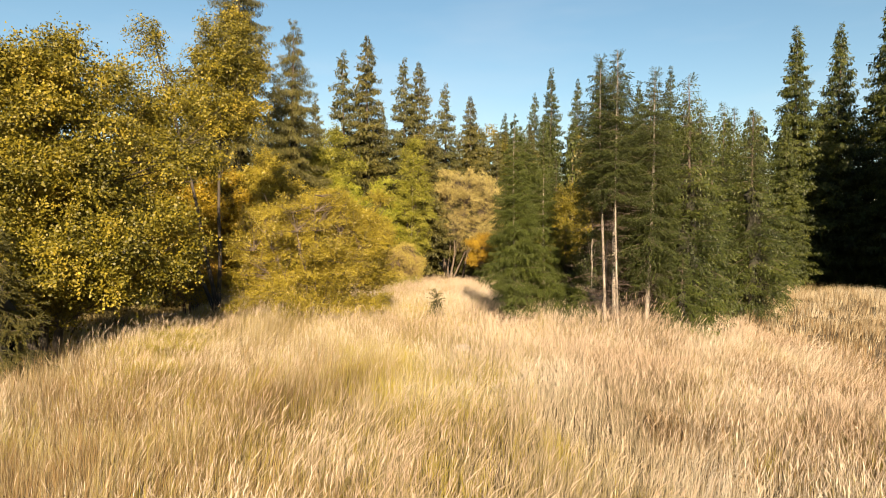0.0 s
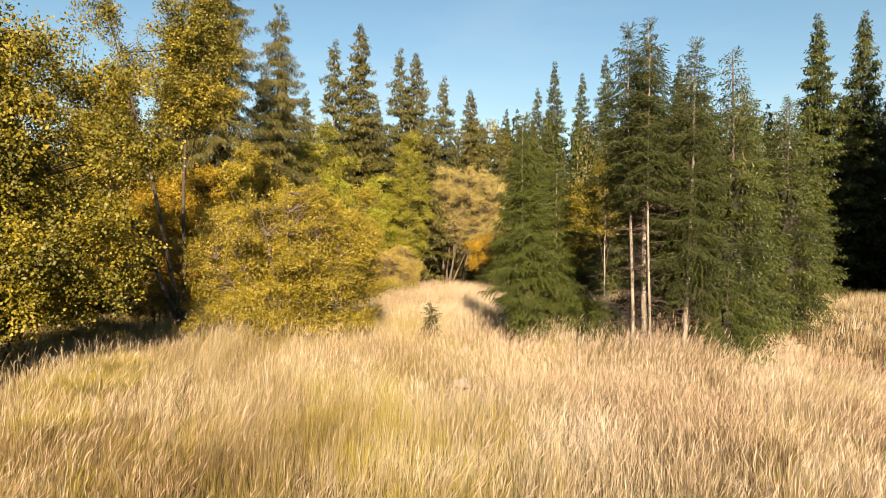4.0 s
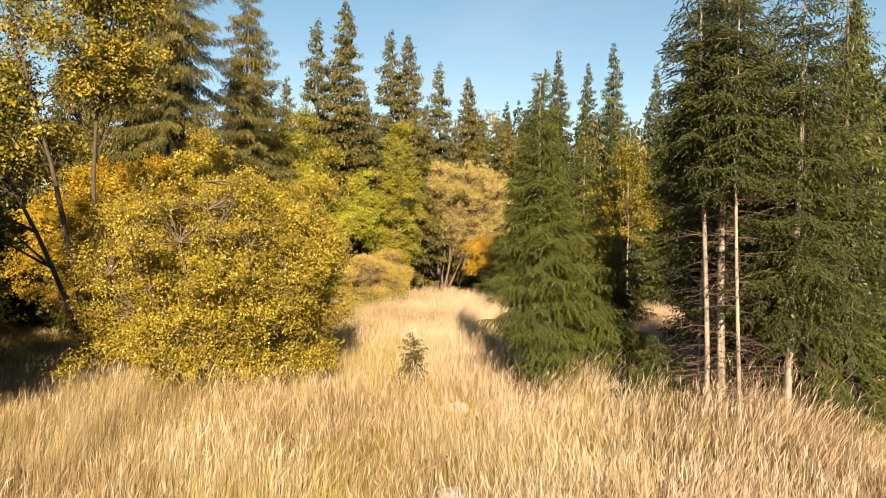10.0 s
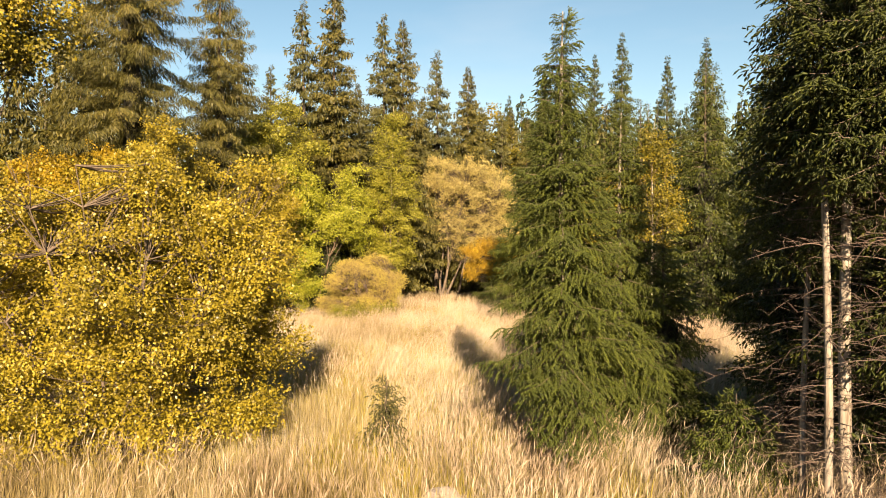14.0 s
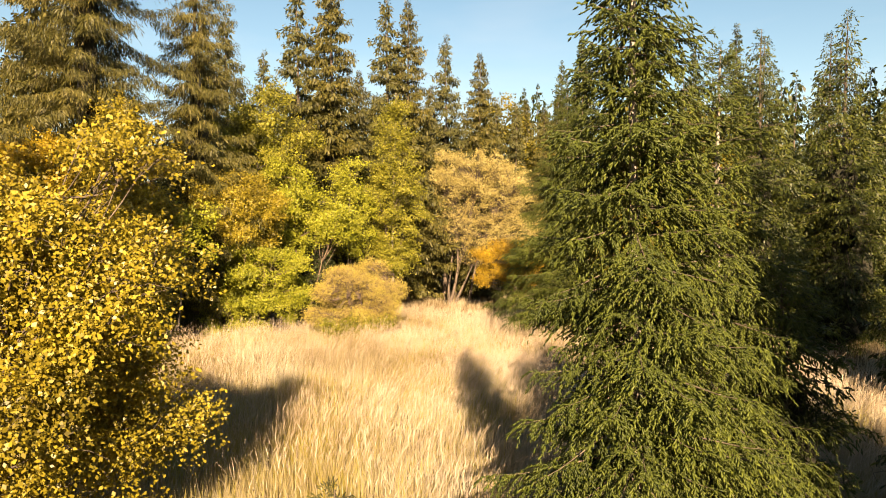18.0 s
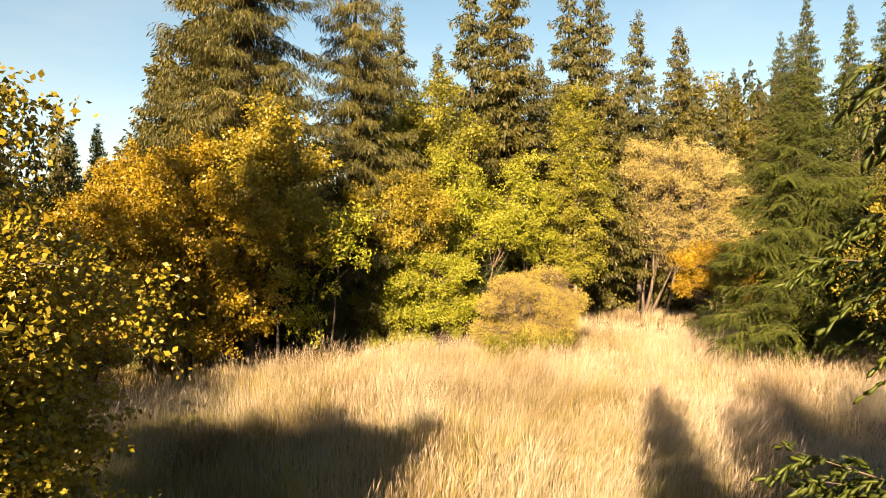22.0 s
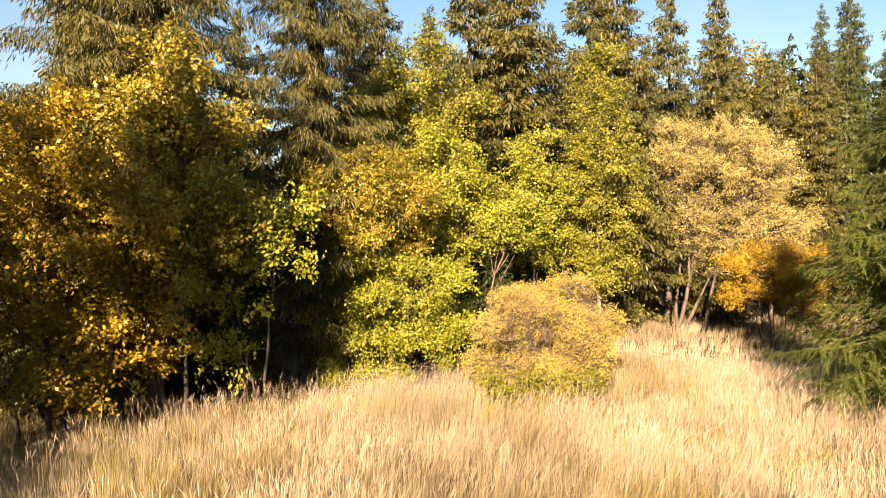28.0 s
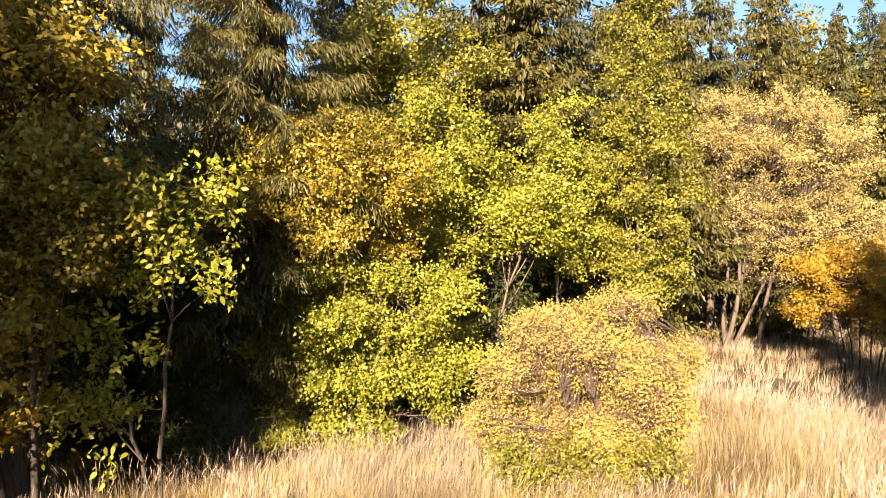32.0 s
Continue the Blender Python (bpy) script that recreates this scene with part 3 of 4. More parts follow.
def broadleaf(place, label, name, category, leaf, wood, crowns, stems, cover, per, leaf_size, spread, seed, girth=0.05, group="", shell=0.35, lumps=0.22, limb_share=0.16, wander=0.15, inner_fill=6.0, oval=False, lobe=0.62, twigs=2):
    """A tree or shrub: stems from the root, limbs to clusters of leaves that fill the crowns.
    crowns: (centre, radii) in the plant's own space; stems: (foot x, foot y, top x, top y, top z)."""
    r = np.random.default_rng(seed)
    plant = thing(name, place, label, category, group)
    stem_lines = []
    for k, (fx, fy, tx, ty, tz) in enumerate(stems):
        p0, p2 = np.array([fx, fy, -0.3]), np.array([tx, ty, tz])
        mid = (p0 * 0.6 + p2 * 0.4) + np.array([r.normal(0, wander), r.normal(0, wander), 0.1 * tz])
        pts = bezier(p0, mid, p2, 9) + np.concatenate([np.zeros((1, 3)), r.normal(0, 0.025, (8, 3))])
        stem_lines.append(pts)
        part("trunk" if len(stems) < 4 else "stem", np_mesh("trunk", *tube(pts, girth * (1.05 - 0.85 * np.linspace(0, 1, 9)), 7), wood, True), plant)
    cen, fac = [], []
    leaf_area = 0.36 * leaf_size**2
    for c, rad, *own in crowns:
        area = 4 * np.pi * np.prod(np.asarray(rad)) ** 0.667
        pts, way = crown_points(max(3, int(cover * (own[0] if own else 1.0) * area / leaf_area / per)), c, rad, r, shell, lumps, lobe)
        cen.append(pts)
        fac.append(way)
    cen, fac = np.concatenate(cen), np.concatenate(fac)
    order = r.permutation(len(cen))
    order = order[cen[order, 2] > 0.12]
    cen, fac = cen[order], fac[order]
    limbs = []
    allpts = np.concatenate([s[2:] for s in stem_lines])
    for c in cen[: int(len(cen) * limb_share)]:
        below = allpts[allpts[:, 2] < c[2] + 0.1]
        src = below if len(below) else allpts
        dist = np.linalg.norm((src - c) * np.array([1, 1, 0.7]), axis=1)
        s0 = src[int(np.argsort(dist)[min(len(dist) - 1, int(r.integers(0, 3)))])]
        m = (s0 + c) / 2 + np.array([0, 0, -0.06 * np.linalg.norm(c - s0)]) + r.normal(0, 0.08, 3)
        L = np.linalg.norm(c - s0)
        if L > 1.6 and r.random() < 0.85:
            continue
        r0 = min(girth * 0.45, 0.006 + 0.009 * L)
        limbs.append(tube(bezier(s0, m, c, 4), np.linspace(r0, 0.003, 4), 4))
        for _ in range(twigs):
            e = c + r.normal(0, spread * 0.6, 3)
            limbs.append(tube(np.array([m * 0.3 + c * 0.7, (c + e) / 2, e]), [0.006, 0.004, 0.002], 3))
    part("branchwork", np_mesh("branchwork", *join(limbs), BARK_SPRUCE if wood is BARK_BIRCH else wood), plant, kind="stuff")
    outer = leaf_cloud(cen, spread, per, leaf_size, r, 0.3, oval, fac)
    inner = [crown_points(int(6 + 1.6 * inner_fill * np.prod(np.asarray(rad)) ** 0.667), c, np.asarray(rad) * 0.5, r, 0.6, lumps)[0] for c, rad, *_ in crowns]
    inner = leaf_cloud(np.concatenate(inner), spread * 0.8, 12, leaf_size * 1.25, r, 0.3, oval)
    part("crown", np_mesh("crown", *join([outer, inner]), leaf), plant, kind="stuff")
    return plant


def stand(x, y, turn=0.0, size=1.0, dz=0.0):
    return pose(x, y, on_land(x, y, dz), 0, 0, turn) @ Matrix.Scale(size, 4)


# ---- spruces by the path ----
conifer(stand(2.58, 26.45), "young green spruce with a pale trunk, boughs almost to the grass", 8.0, 1.26, 1.25, "near", SPRUCE_SUNNY, BARK_GREY, 1, 27, 12, power=0.72, sparse=0.03, core=0, split=True, name="spruce_tree", dead=14, girth=0.9)
conifer(stand(3.95, 28.0), "small dense green spruce close beside a taller one", 6.5, 1.3, 0.3, "near", SPRUCE_SUNNY, BARK_GREY, 2, 24, 10, power=0.7, core=0, split=True)
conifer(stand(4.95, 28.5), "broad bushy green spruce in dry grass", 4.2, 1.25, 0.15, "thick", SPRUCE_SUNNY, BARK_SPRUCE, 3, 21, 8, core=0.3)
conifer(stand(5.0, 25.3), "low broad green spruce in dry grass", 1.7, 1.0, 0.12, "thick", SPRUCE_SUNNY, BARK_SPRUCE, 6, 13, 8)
conifer(stand(5.9, 52.0), "green spruce standing free at the meadow edge", 12.2, 4.2, 0.4, "thick", SPRUCE_SUNNY, BARK_SPRUCE, 4, 45, 9, power=0.92, core=0.12, split=True)
conifer(stand(-0.42, 27.4), "tiny greyish spruce hidden to its top in grass", 1.6, 0.42, 0.2, "thick", SPRUCE_BLUE, BARK_SPRUCE, 5, 12, 6)

conifer(stand(-11.7, 17.5), "small drooping olive spruce below a broad leafy tree", 4.4, 1.3, 0.2, "thick", SPRUCE_OLD, BARK_SPRUCE, 7, 18, 7, core=0.3)

# the close group of slim trunks
for k, (x, y, h, w, c, g) in enumerate(((5.36, 23.5, 9.6, 1.1, 5.6, 0.5), (5.6, 22.6, 8.8, 0.9, 5.4, 0.36), (5.85, 23.9, 9.9, 1.4, 5.6, 0.8), (5.75, 24.7, 9.2, 1.3, 4.6, 0.42),
                                        (6.75, 23.0, 9.0, 1.45, 1.9, 0.75))):
    conifer(stand(x, y), "slim spruce with a bare pale trunk and dead lower twigs", h, w, c - 0.8 if c > 3 else c, "thick", SPRUCE, BARK_GREY, 20 + k, 26 if c > 3 else 34, 6, sparse=0.08 if c > 3 else 0.0, name="spruce_tree", group="spruce thicket", dead=80, split=True, core=0, girth=g, lean=0.01 * (k - 2))
conifer(stand(7.9, 23.1), "young bushy spruce at the foot of the thicket", 3.0, 1.1, 0.15, "thick", SPRUCE_SUNNY, BARK_SPRUCE, 31, 12, 7, group="spruce thicket")
dense = []
for k, (x, y, h, w) in enumerate(((7.4, 25.2, 9.0, 1.9), (7.1, 27.9, 8.4, 1.3), (8.6, 24.6, 9.6, 1.8), (8.3, 27.2, 9.4, 2.0), (9.8, 26.6, 9.2, 1.9))):
    bare = k < 2
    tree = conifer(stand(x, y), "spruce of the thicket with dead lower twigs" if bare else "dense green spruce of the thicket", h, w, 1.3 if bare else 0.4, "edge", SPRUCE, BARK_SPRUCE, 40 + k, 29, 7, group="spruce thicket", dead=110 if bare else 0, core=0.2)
    if not bare:
        dense.append((tree, h))
for k, (x, y, h) in enumerate(((10.2, 29.0, 9.2), (8.2, 25.9, 6.0), (16.0, 36.0, 11.0), (14.8, 38.6, 11.0), (17.0, 38.6, 11.4))):
    tree, own = dense[k % 3]
    copy_thing(tree, stand(x, y, 70 + 95 * k, h / own))
# edge of the wood on the right
rim = []
for k, (x, y, h, w) in enumerate(((9.6, 47.0, 11.0, 2.2), (13.0, 48.0, 13.2, 2.9), (16.6, 48.4, 14.0, 3.0), (11.4, 52.0, 12.0, 2.3))):
    rim.append((conifer(stand(x, y), "dark green spruce at the wood's edge", h, w, 0.4, "mid", SPRUCE, BARK_SPRUCE, 60 + k, 36, 7, group="spruces at the wood's edge", core=0.25, power=0.85), h))
for k, (x, y, h) in enumerate(((20.0, 50.0, 14.0), (8.8, 56.0, 11.0), (14.8, 52.0, 14.0), (18.4, 53.0, 14.5), (22.4, 54.0, 14.5))):
    tree, own = rim[k % 4]
    copy_thing(tree, stand(x, y, 40 + 110 * k, h / own))

# tall old spruces on the left
conifer(stand(-14.8, 48.5), "tall old spruce with drooping olive-brown boughs", 26.5, 3.9, 5.6, "old", SPRUCE_OLD, BARK_SPRUCE, 70, 50, 7, power=0.62, sparse=0.30, group="old spruces", upturn=0.2)
conifer(stand(-12.1, 53.5), "tall old spruce with ragged drooping boughs", 22.4, 3.4, 2.5, "old", SPRUCE_OLD, BARK_SPRUCE, 71, 42, 6, power=0.62, sparse=0.15, group="old spruces", upturn=0.2)
conifer(stand(-18.5, 51.0), "tall old spruce with ragged drooping boughs", 20.0, 3.8, 2.5, "far", SPRUCE_OLD, BARK_SPRUCE, 72, 40, 7, sparse=0.12, group="old spruces", upturn=0.2)
conifer(stand(-25.0, 56.0), "tall old spruce with ragged drooping boughs", 17.5, 3.6, 2.5, "far", SPRUCE_OLD, BARK_SPRUCE, 73, 36, 7, sparse=0.12, group="old spruces", upturn=0.2)

# far spruces: a few shapes, repeated
far_a = conifer(stand(-10.15, 66.4), "tall slender greyish spruce with gaps between its boughs", 23.8, 3.5, 3.5, "far", SPRUCE_BLUE, BARK_SPRUCE, 80, 40, 7, power=0.8, sparse=0.24, group="far spruces", upturn=0.2)
far_b = conifer(stand(-7.8, 66.3), "tall full spruce in the wood behind the meadow", 24.6, 4.0, 2.0, "far", SPRUCE_OLD, BARK_SPRUCE, 81, 48, 7, power=0.75, sparse=0.12, group="far spruces", upturn=0.2)
far_c = conifer(stand(15.3, 102.0), "tall dark spruce in the far wood", 29.5, 4.4, 2.0, "far", SPRUCE, BARK_SPRUCE, 82, 46, 7, power=0.9, sparse=0.08, group="far spruces", upturn=0.2)
far_d = conifer(stand(33.3, 66.0), "tall dark green spruce beside the open field", 24.8, 4.2, 0.8, "far", SPRUCE, BARK_SPRUCE, 83, 50, 8, power=0.9, group="far spruces", upturn=0.2)
back_a = conifer(stand(-30.0, 84.0), "spruce deep in the wood", 20.0, 2.9, 1.0, "back", SPRUCE_OLD, BARK_SPRUCE, 84, 27, 6, sparse=0.08, group="far spruces", upturn=0.2)
back_b = conifer(stand(34.0, 84.0), "dark spruce deep in the wood", 20.0, 3.2, 0.8, "back", SPRUCE, BARK_SPRUCE, 85, 27, 6, group="far spruces", upturn=0.2)
SIZES = {far_a: 23.8, far_b: 24.6, far_c: 29.5, far_d: 24.8, back_a: 20.0, back_b: 20.0}


def far_copy(src, x, y, h, turn):
    return copy_thing(src, stand(x, y, turn, h / SIZES[src]))


for src, x, y, h in ((far_a, -25.8, 69.0, 21.0), (far_b, -30.8, 70.5, 21.0), (far_a, -35.5, 69.0, 17.5), (far_a, -4.5, 70.2, 23.0), (far_b, -3.0, 71.0, 22.6), (far_a, -0.3, 76.2, 21.7), (far_b, 2.5, 77.0, 20.6), (far_a, -13.5, 70.0, 20.0), (far_a, -14.7, 65.5, 21.5), (far_b, -16.5, 66.0, 21.0),
                     (far_c, 19.2, 102.0, 28.0), (far_c, 27.4, 99.0, 27.0), (far_c, 21.6, 98.0, 29.5), (far_c, 12.6, 100.0, 25.5), (far_d, 29.5, 60.0, 15.0), (far_d, 38.0, 67.0, 25.5), (far_d, 42.5, 66.0, 29.0), (far_d, 47.5, 68.0, 30.0),
                     (far_d, 40.0, 60.0, 22.0), (far_d, 46.0, 57.0, 26.0), (far_d, 52.0, 60.0, 28.0),
                     (far_b, -7.0, 73.5, 19.0), (far_a, -9.2, 75.5, 18.5), (far_b, -1.6, 78.0, 18.0), (far_a, 4.0, 80.5, 17.5), (far_b, -12.0, 74.0, 18.0), (far_b, 7.0, 84.0, 18.0), (far_b, 10.5, 88.0, 19.0), (far_c, 9.0, 108.0, 24.0), (far_c, 31.0, 96.0, 28.5)):
    far_copy(src, x, y, h, rng.uniform(0, 360))
for row, (y0, h0) in enumerate(((82, 17), (92, 19), (108, 22))):
    for k in range(22):
        x = -44 + 4.6 * k + rng.uniform(-1.5, 1.5)
        far_copy((back_a, back_b)[int(rng.integers(2))], x, y0 + rng.uniform(-4, 4) - (6 if x > 24 else 0), h0 * rng.uniform(0.82, 1.08), rng.uniform(0, 360))
for k in range(13):
    far_copy((far_b, back_a, far_a)[k % 3], -15 + 1.9 * k + rng.uniform(-0.7, 0.7), 77 + rng.uniform(-2, 3), rng.uniform(14.5, 17.5), rng.uniform(0, 360))
for k in range(16):
    far_copy(back_b, 22 + 2.0 * k + rng.uniform(-1, 1), 72 + rng.uniform(-3, 5), rng.uniform(15, 20), rng.uniform(0, 360))
for k in range(14):
    far_copy(back_a, -20 - 2.6 * k + rng.uniform(-1, 1), 64 + rng.uniform(-5, 8) - 0.8 * k, rng.uniform(13, 19), rng.uniform(0, 360))

for k in range(12):
    far_copy((back_a, far_b)[k % 3 == 0], -27 - 2.4 * (k % 6) + rng.uniform(-1, 1), 40 + 7 * (k // 6) + rng.uniform(-3, 3) + 1.2 * (k % 6), rng.uniform(13, 18), rng.uniform(0, 360))

for k in range(11):
    far_copy((far_c, back_b)[k % 2], 7.0 + 2.6 * k + rng.uniform(-0.8, 0.8), 94 + rng.uniform(-3, 4), rng.uniform(17, 21.5), rng.uniform(0, 360))
for x, y, h in ((-13.5, 52.0, 7.0), (-16.2, 53.0, 8.0), (-11.6, 57.5, 8.0), (-19.5, 54.5, 9.0), (-8.6, 63.0, 9.0), (-6.4, 66.5, 8.0), (1.5, 79.0, 9.0), (-3.5, 75.0, 10.0)):
    far_copy(far_d, x, y, h, rng.uniform(0, 360))
for k, (x, y, h) in enumerate(((-6.6, 57.6, 4.8), (-7.7, 60.6, 7.0))):
    conifer(stand(x, y), "small dark spruce between leafy shrubs", h, 0.26 * h, 0.2, "mid", SPRUCE, BARK_SPRUCE, 90 + k, 16, 7, group="far spruces")

for k in range(12):
    far_copy((back_a, far_d)[k % 2], -30 - 2.2 * (k % 6) + rng.uniform(-1, 1), 52 + 6 * (k // 6) + rng.uniform(-2, 2), rng.uniform(11, 16), rng.uniform(0, 360))
# unseen spruces added towards the sun, to shade the wood's edge beside the field
for k in range(9):
    far_copy((far_d, back_b)[k % 2], 37.0 + 3.0 * (k % 5) + rng.uniform(-0.8, 0.8), 50.0 - 4.5 * (k // 2) + rng.uniform(-1, 1), rng.uniform(22, 27), rng.uniform(0, 360))

# the wood's western edge
for k in range(20):
    far_copy((back_a, back_b)[k % 2], -25 - 3.2 * (k % 4) + rng.uniform(-1, 1), 18 + 6.5 * (k // 4) + rng.uniform(-2, 2), rng.uniform(8.5, 11.0), rng.uniform(0, 360))
for k in range(7):
    far_copy((back_a, back_b)[k % 2], -21 - 2.0 * k + rng.uniform(-0.5, 0.5), 50 + 1.4 * k + rng.uniform(-1, 1), rng.uniform(9.5, 11.0), rng.uniform(0, 360))
# unseen trees added behind and beside the camera to block low sky light
for k in range(44):
    far_copy((back_b, back_a)[k % 2], -66 + 3.1 * k + rng.uniform(-1.2, 1.2), -52 - 7 * (k % 3) + rng.uniform(-2, 2), rng.uniform(14, 17.5), rng.uniform(0, 360))
for k in range(22):
    far_copy((back_b, back_a)[k % 2], (-44, 52)[k % 2] + rng.uniform(-4, 4), -44 + 5.6 * (k // 2) + rng.uniform(-2, 2), rng.uniform(13, 17), rng.uniform(0, 360))

# ---- broadleaf trees and shrubs ----
broadleaf(stand(-5.4, 27.0), "large rounded golden-leaved shrub in the meadow", "willow_shrub", "shrub", GOLD, BARK_SPRUCE,
          [((0, 0, 3.1), (3.3, 2.5, 2.6), 0.85), ((-0.6, 0, 1.3), (3.2, 2.3, 1.4), 0.7), ((0.9, 0.1, 4.2), (2.0, 1.7, 1.5)), ((-1.6, 0, 4.0), (1.4, 1.5, 1.4), 0.8), ((2.0, -0.1, 3.2), (1.5, 1.7, 2.5), 1.5), ((2.3, 0.9, 2.9), (1.1, 1.1, 2.3), 1.0)],
          [(0.1 * math.cos(a), 0.1 * math.sin(a), 2.3 * math.cos(a), 1.8 * math.sin(a), 4.3 + 1.2 * math.sin(3 * a)) for a in np.linspace(0, 6.28, 14, endpoint=False)],
          1.05, 40, 0.050, 0.25, 201, 0.035, lumps=0.26, shell=0.45, lobe=0.6, limb_share=0.22, inner_fill=4.0)
broadleaf(stand(-12.8, 21.5), "broad yellow-green tree with drooping leafy boughs", "broadleaf_tree", "tree", GOLDEN_OLIVE, BARK_DARK,
          [((-0.2, 0, 7.0), (4.7, 3.6, 3.9), 1.3), ((0.3, 0, 4.2), (4.7, 3.6, 2.6), 1.1), ((0.9, -0.8, 9.2), (2.2, 1.9, 1.7)), ((0.4, -0.4, 3.6), (4.4, 3.2, 1.6), 0.8)],
          [(0, 0, -0.5, 0.3, 9.0), (0.3, 0, 1.6, -0.4, 8.0), (-0.2, 0.2, -2.2, 0.6, 7.0)], 1.35, 60, 0.088, 0.46, 202, 0.16, lumps=0.26, lobe=0.75)
broadleaf(stand(-10.6, 31.5), "tall yellow-green tree with a forked trunk and uneven crown", "broadleaf_tree", "tree", GOLDEN_OLIVE, BARK_DARK,
          [((0.5, 0, 11.4), (1.8, 1.9, 3.0)), ((0.4, 0, 9.4), (1.8, 1.9, 1.8), 0.8), ((-2.9, -0.5, 12.6), (0.9, 0.9, 1.1), 0.5), ((-1.7, -0.2, 10.6), (1.1, 1.1, 1.3), 0.5),
           ((-4.0, 0.5, 8.4), (2.6, 2.2, 2.3), 0.75), ((-2.6, 0.4, 7.0), (2.2, 2.0, 1.5), 0.7), ((-5.4, 1.0, 6.2), (2.4, 2.0, 1.9), 0.5)],
          [(0, 0, 0.3, 0.2, 12.6), (0, 0.1, -2.8, -0.4, 12.8), (0, 0.2, -4.6, 0.8, 8.6)], 1.1, 50, 0.095, 0.44, 203, 0.10, lumps=0.26, lobe=0.6, limb_share=0.3)
broadleaf(stand(-15.2, 40.3), "rusty brown twiggy bush in the open margin", "shrub", "shrub", ORANGE, TWIG_RED,
          [((0, 0, 3.4), (1.9, 1.7, 2.3)), ((0.2, 0, 1.6), (1.8, 1.5, 1.2), 0.5)], [(0.3 * math.cos(a), 0.3 * math.sin(a), 1.2 * math.cos(a), 1.0 * math.sin(a), 4.9) for a in np.linspace(0, 6.28, 9, endpoint=False)],
          0.7, 26, 0.07, 0.34, 220, 0.03, limb_share=0.6, inner_fill=1.0, twigs=4)
broadleaf(stand(-16.0, 46.0), "orange-gold tree with several stems", "broadleaf_tree", "tree", OCHRE, BARK_DARK,
          [((0.3, -0.4, 6.6), (4.3, 3.3, 3.3)), ((0.8, 0, 3.4), (4.0, 3.0, 2.0), 0.5), ((-2.2, 0.4, 7.4), (2.0, 2.0, 2.4), 0.7), ((-3.6, -0.8, 5.0), (2.4, 2.4, 2.8), 0.9)],
          [(-1.2, 0, -2.2, 0, 7), (0, 0.3, 0.4, 0, 8), (1.3, 0, 2.6, 0.2, 7), (0.5, -0.5, 1.2, -1.2, 6.5)], 1.3, 60, 0.105, 0.42, 204, 0.09)
broadleaf(stand(-12.6, 47.0), "bright golden treetop above an orange tree", "broadleaf_tree", "tree", GOLD, BARK_DARK,
          [((0.5, -0.6, 8.0), (2.3, 1.7, 2.3), 1.1), ((-0.2, -0.6, 5.2), (2.6, 1.8, 2.0), 0.8)], [(0, 0, 0.4, -0.4, 9.0), (-0.3, 0, -1.4, -0.6, 6.4)], 1.3, 50, 0.105, 0.40, 205, 0.07)
broadleaf(stand(-10.9, 48.0), "half-shaded tree with large lime-green leaves", "broadleaf_tree", "tree", LIME, BARK_DARK,
          [((0.7, -0.3, 5.0), (1.1, 1.0, 1.4), 0.8), ((-0.6, -0.4, 3.2), (1.4, 1.1, 0.8), 0.3), ((-1.0, -0.6, 1.9), (1.3, 0.9, 0.6), 0.45)], [(0, 0, 0.6, 0, 5.8), (0, 0, -0.6, -0.4, 3.4)], 1.0, 20, 0.12, 0.30, 206, 0.05, oval=True, inner_fill=0.3, lumps=0.35, lobe=0.4)
broadleaf(stand(-9.55, 53.7), "rounded lime-yellow shrub at the meadow edge", "shrub", "shrub", LIME, BARK_TAN,
          [((0, 0, 2.8), (3.1, 2.4, 2.7))], [(0.3 * math.cos(a), 0.3 * math.sin(a), 1.5 * math.cos(a), 1.3 * math.sin(a), 3.6) for a in np.linspace(0, 6.28, 8, endpoint=False)],
          3.0, 40, 0.085, 0.32, 207, 0.03, lumps=0.12, shell=0.42)
broadleaf(stand(-10.4, 53.5), "small orange-gold tree rising behind a shrub", "broadleaf_tree", "tree", GOLD, BARK_DARK,
          [((0, 0, 7.0), (2.6, 2.0, 2.6))], [(0, 0, 0, 0, 7.6), (0, 0, -0.9, 0, 6.4)], 2.2, 50, 0.085, 0.36, 208, 0.06)
broadleaf(stand(-8.0, 57.0), "pale lime-leaved young tree", "broadleaf_tree", "tree", LIME, BARK_TAN,
          [((0, 0, 6.8), (1.6, 1.5, 2.4)), ((2.3, 0.4, 5.8), (1.4, 1.3, 1.5))], [(0, 0, 0, 0, 8.4), (0.3, 0, 2.3, 0.4, 6.4)], 1.4, 50, 0.105, 0.42, 209, 0.06)
broadleaf(stand(-10.9, 60.0), "tall yellow-green tree before dark spruces", "broadleaf_tree", "tree", YELLOW_GREEN, BARK_DARK,
          [((0, 0, 11.3), (3.0, 2.6, 3.8)), ((0.6, 0, 6.4), (2.0, 2.0, 2.2))], [(0, 0, 0, 0, 12.0)], 1.3, 60, 0.12, 0.5, 210, 0.1)
broadleaf(stand(-3.2, 62.6), "slender yellow birch with a thin pale trunk", "birch_tree", "tree", YELLOW_GREEN, BARK_BIRCH,
          [((0, 0, 11.0), (1.2, 1.2, 3.0)), ((0, 0, 7.0), (2.2, 2.0, 2.8)), ((0.2, 0, 4.0), (1.9, 1.8, 1.5))], [(0, 0, 0.1, 0, 14.0)], 1.0, 45, 0.10, 0.42, 211, 0.085, lobe=0.5)
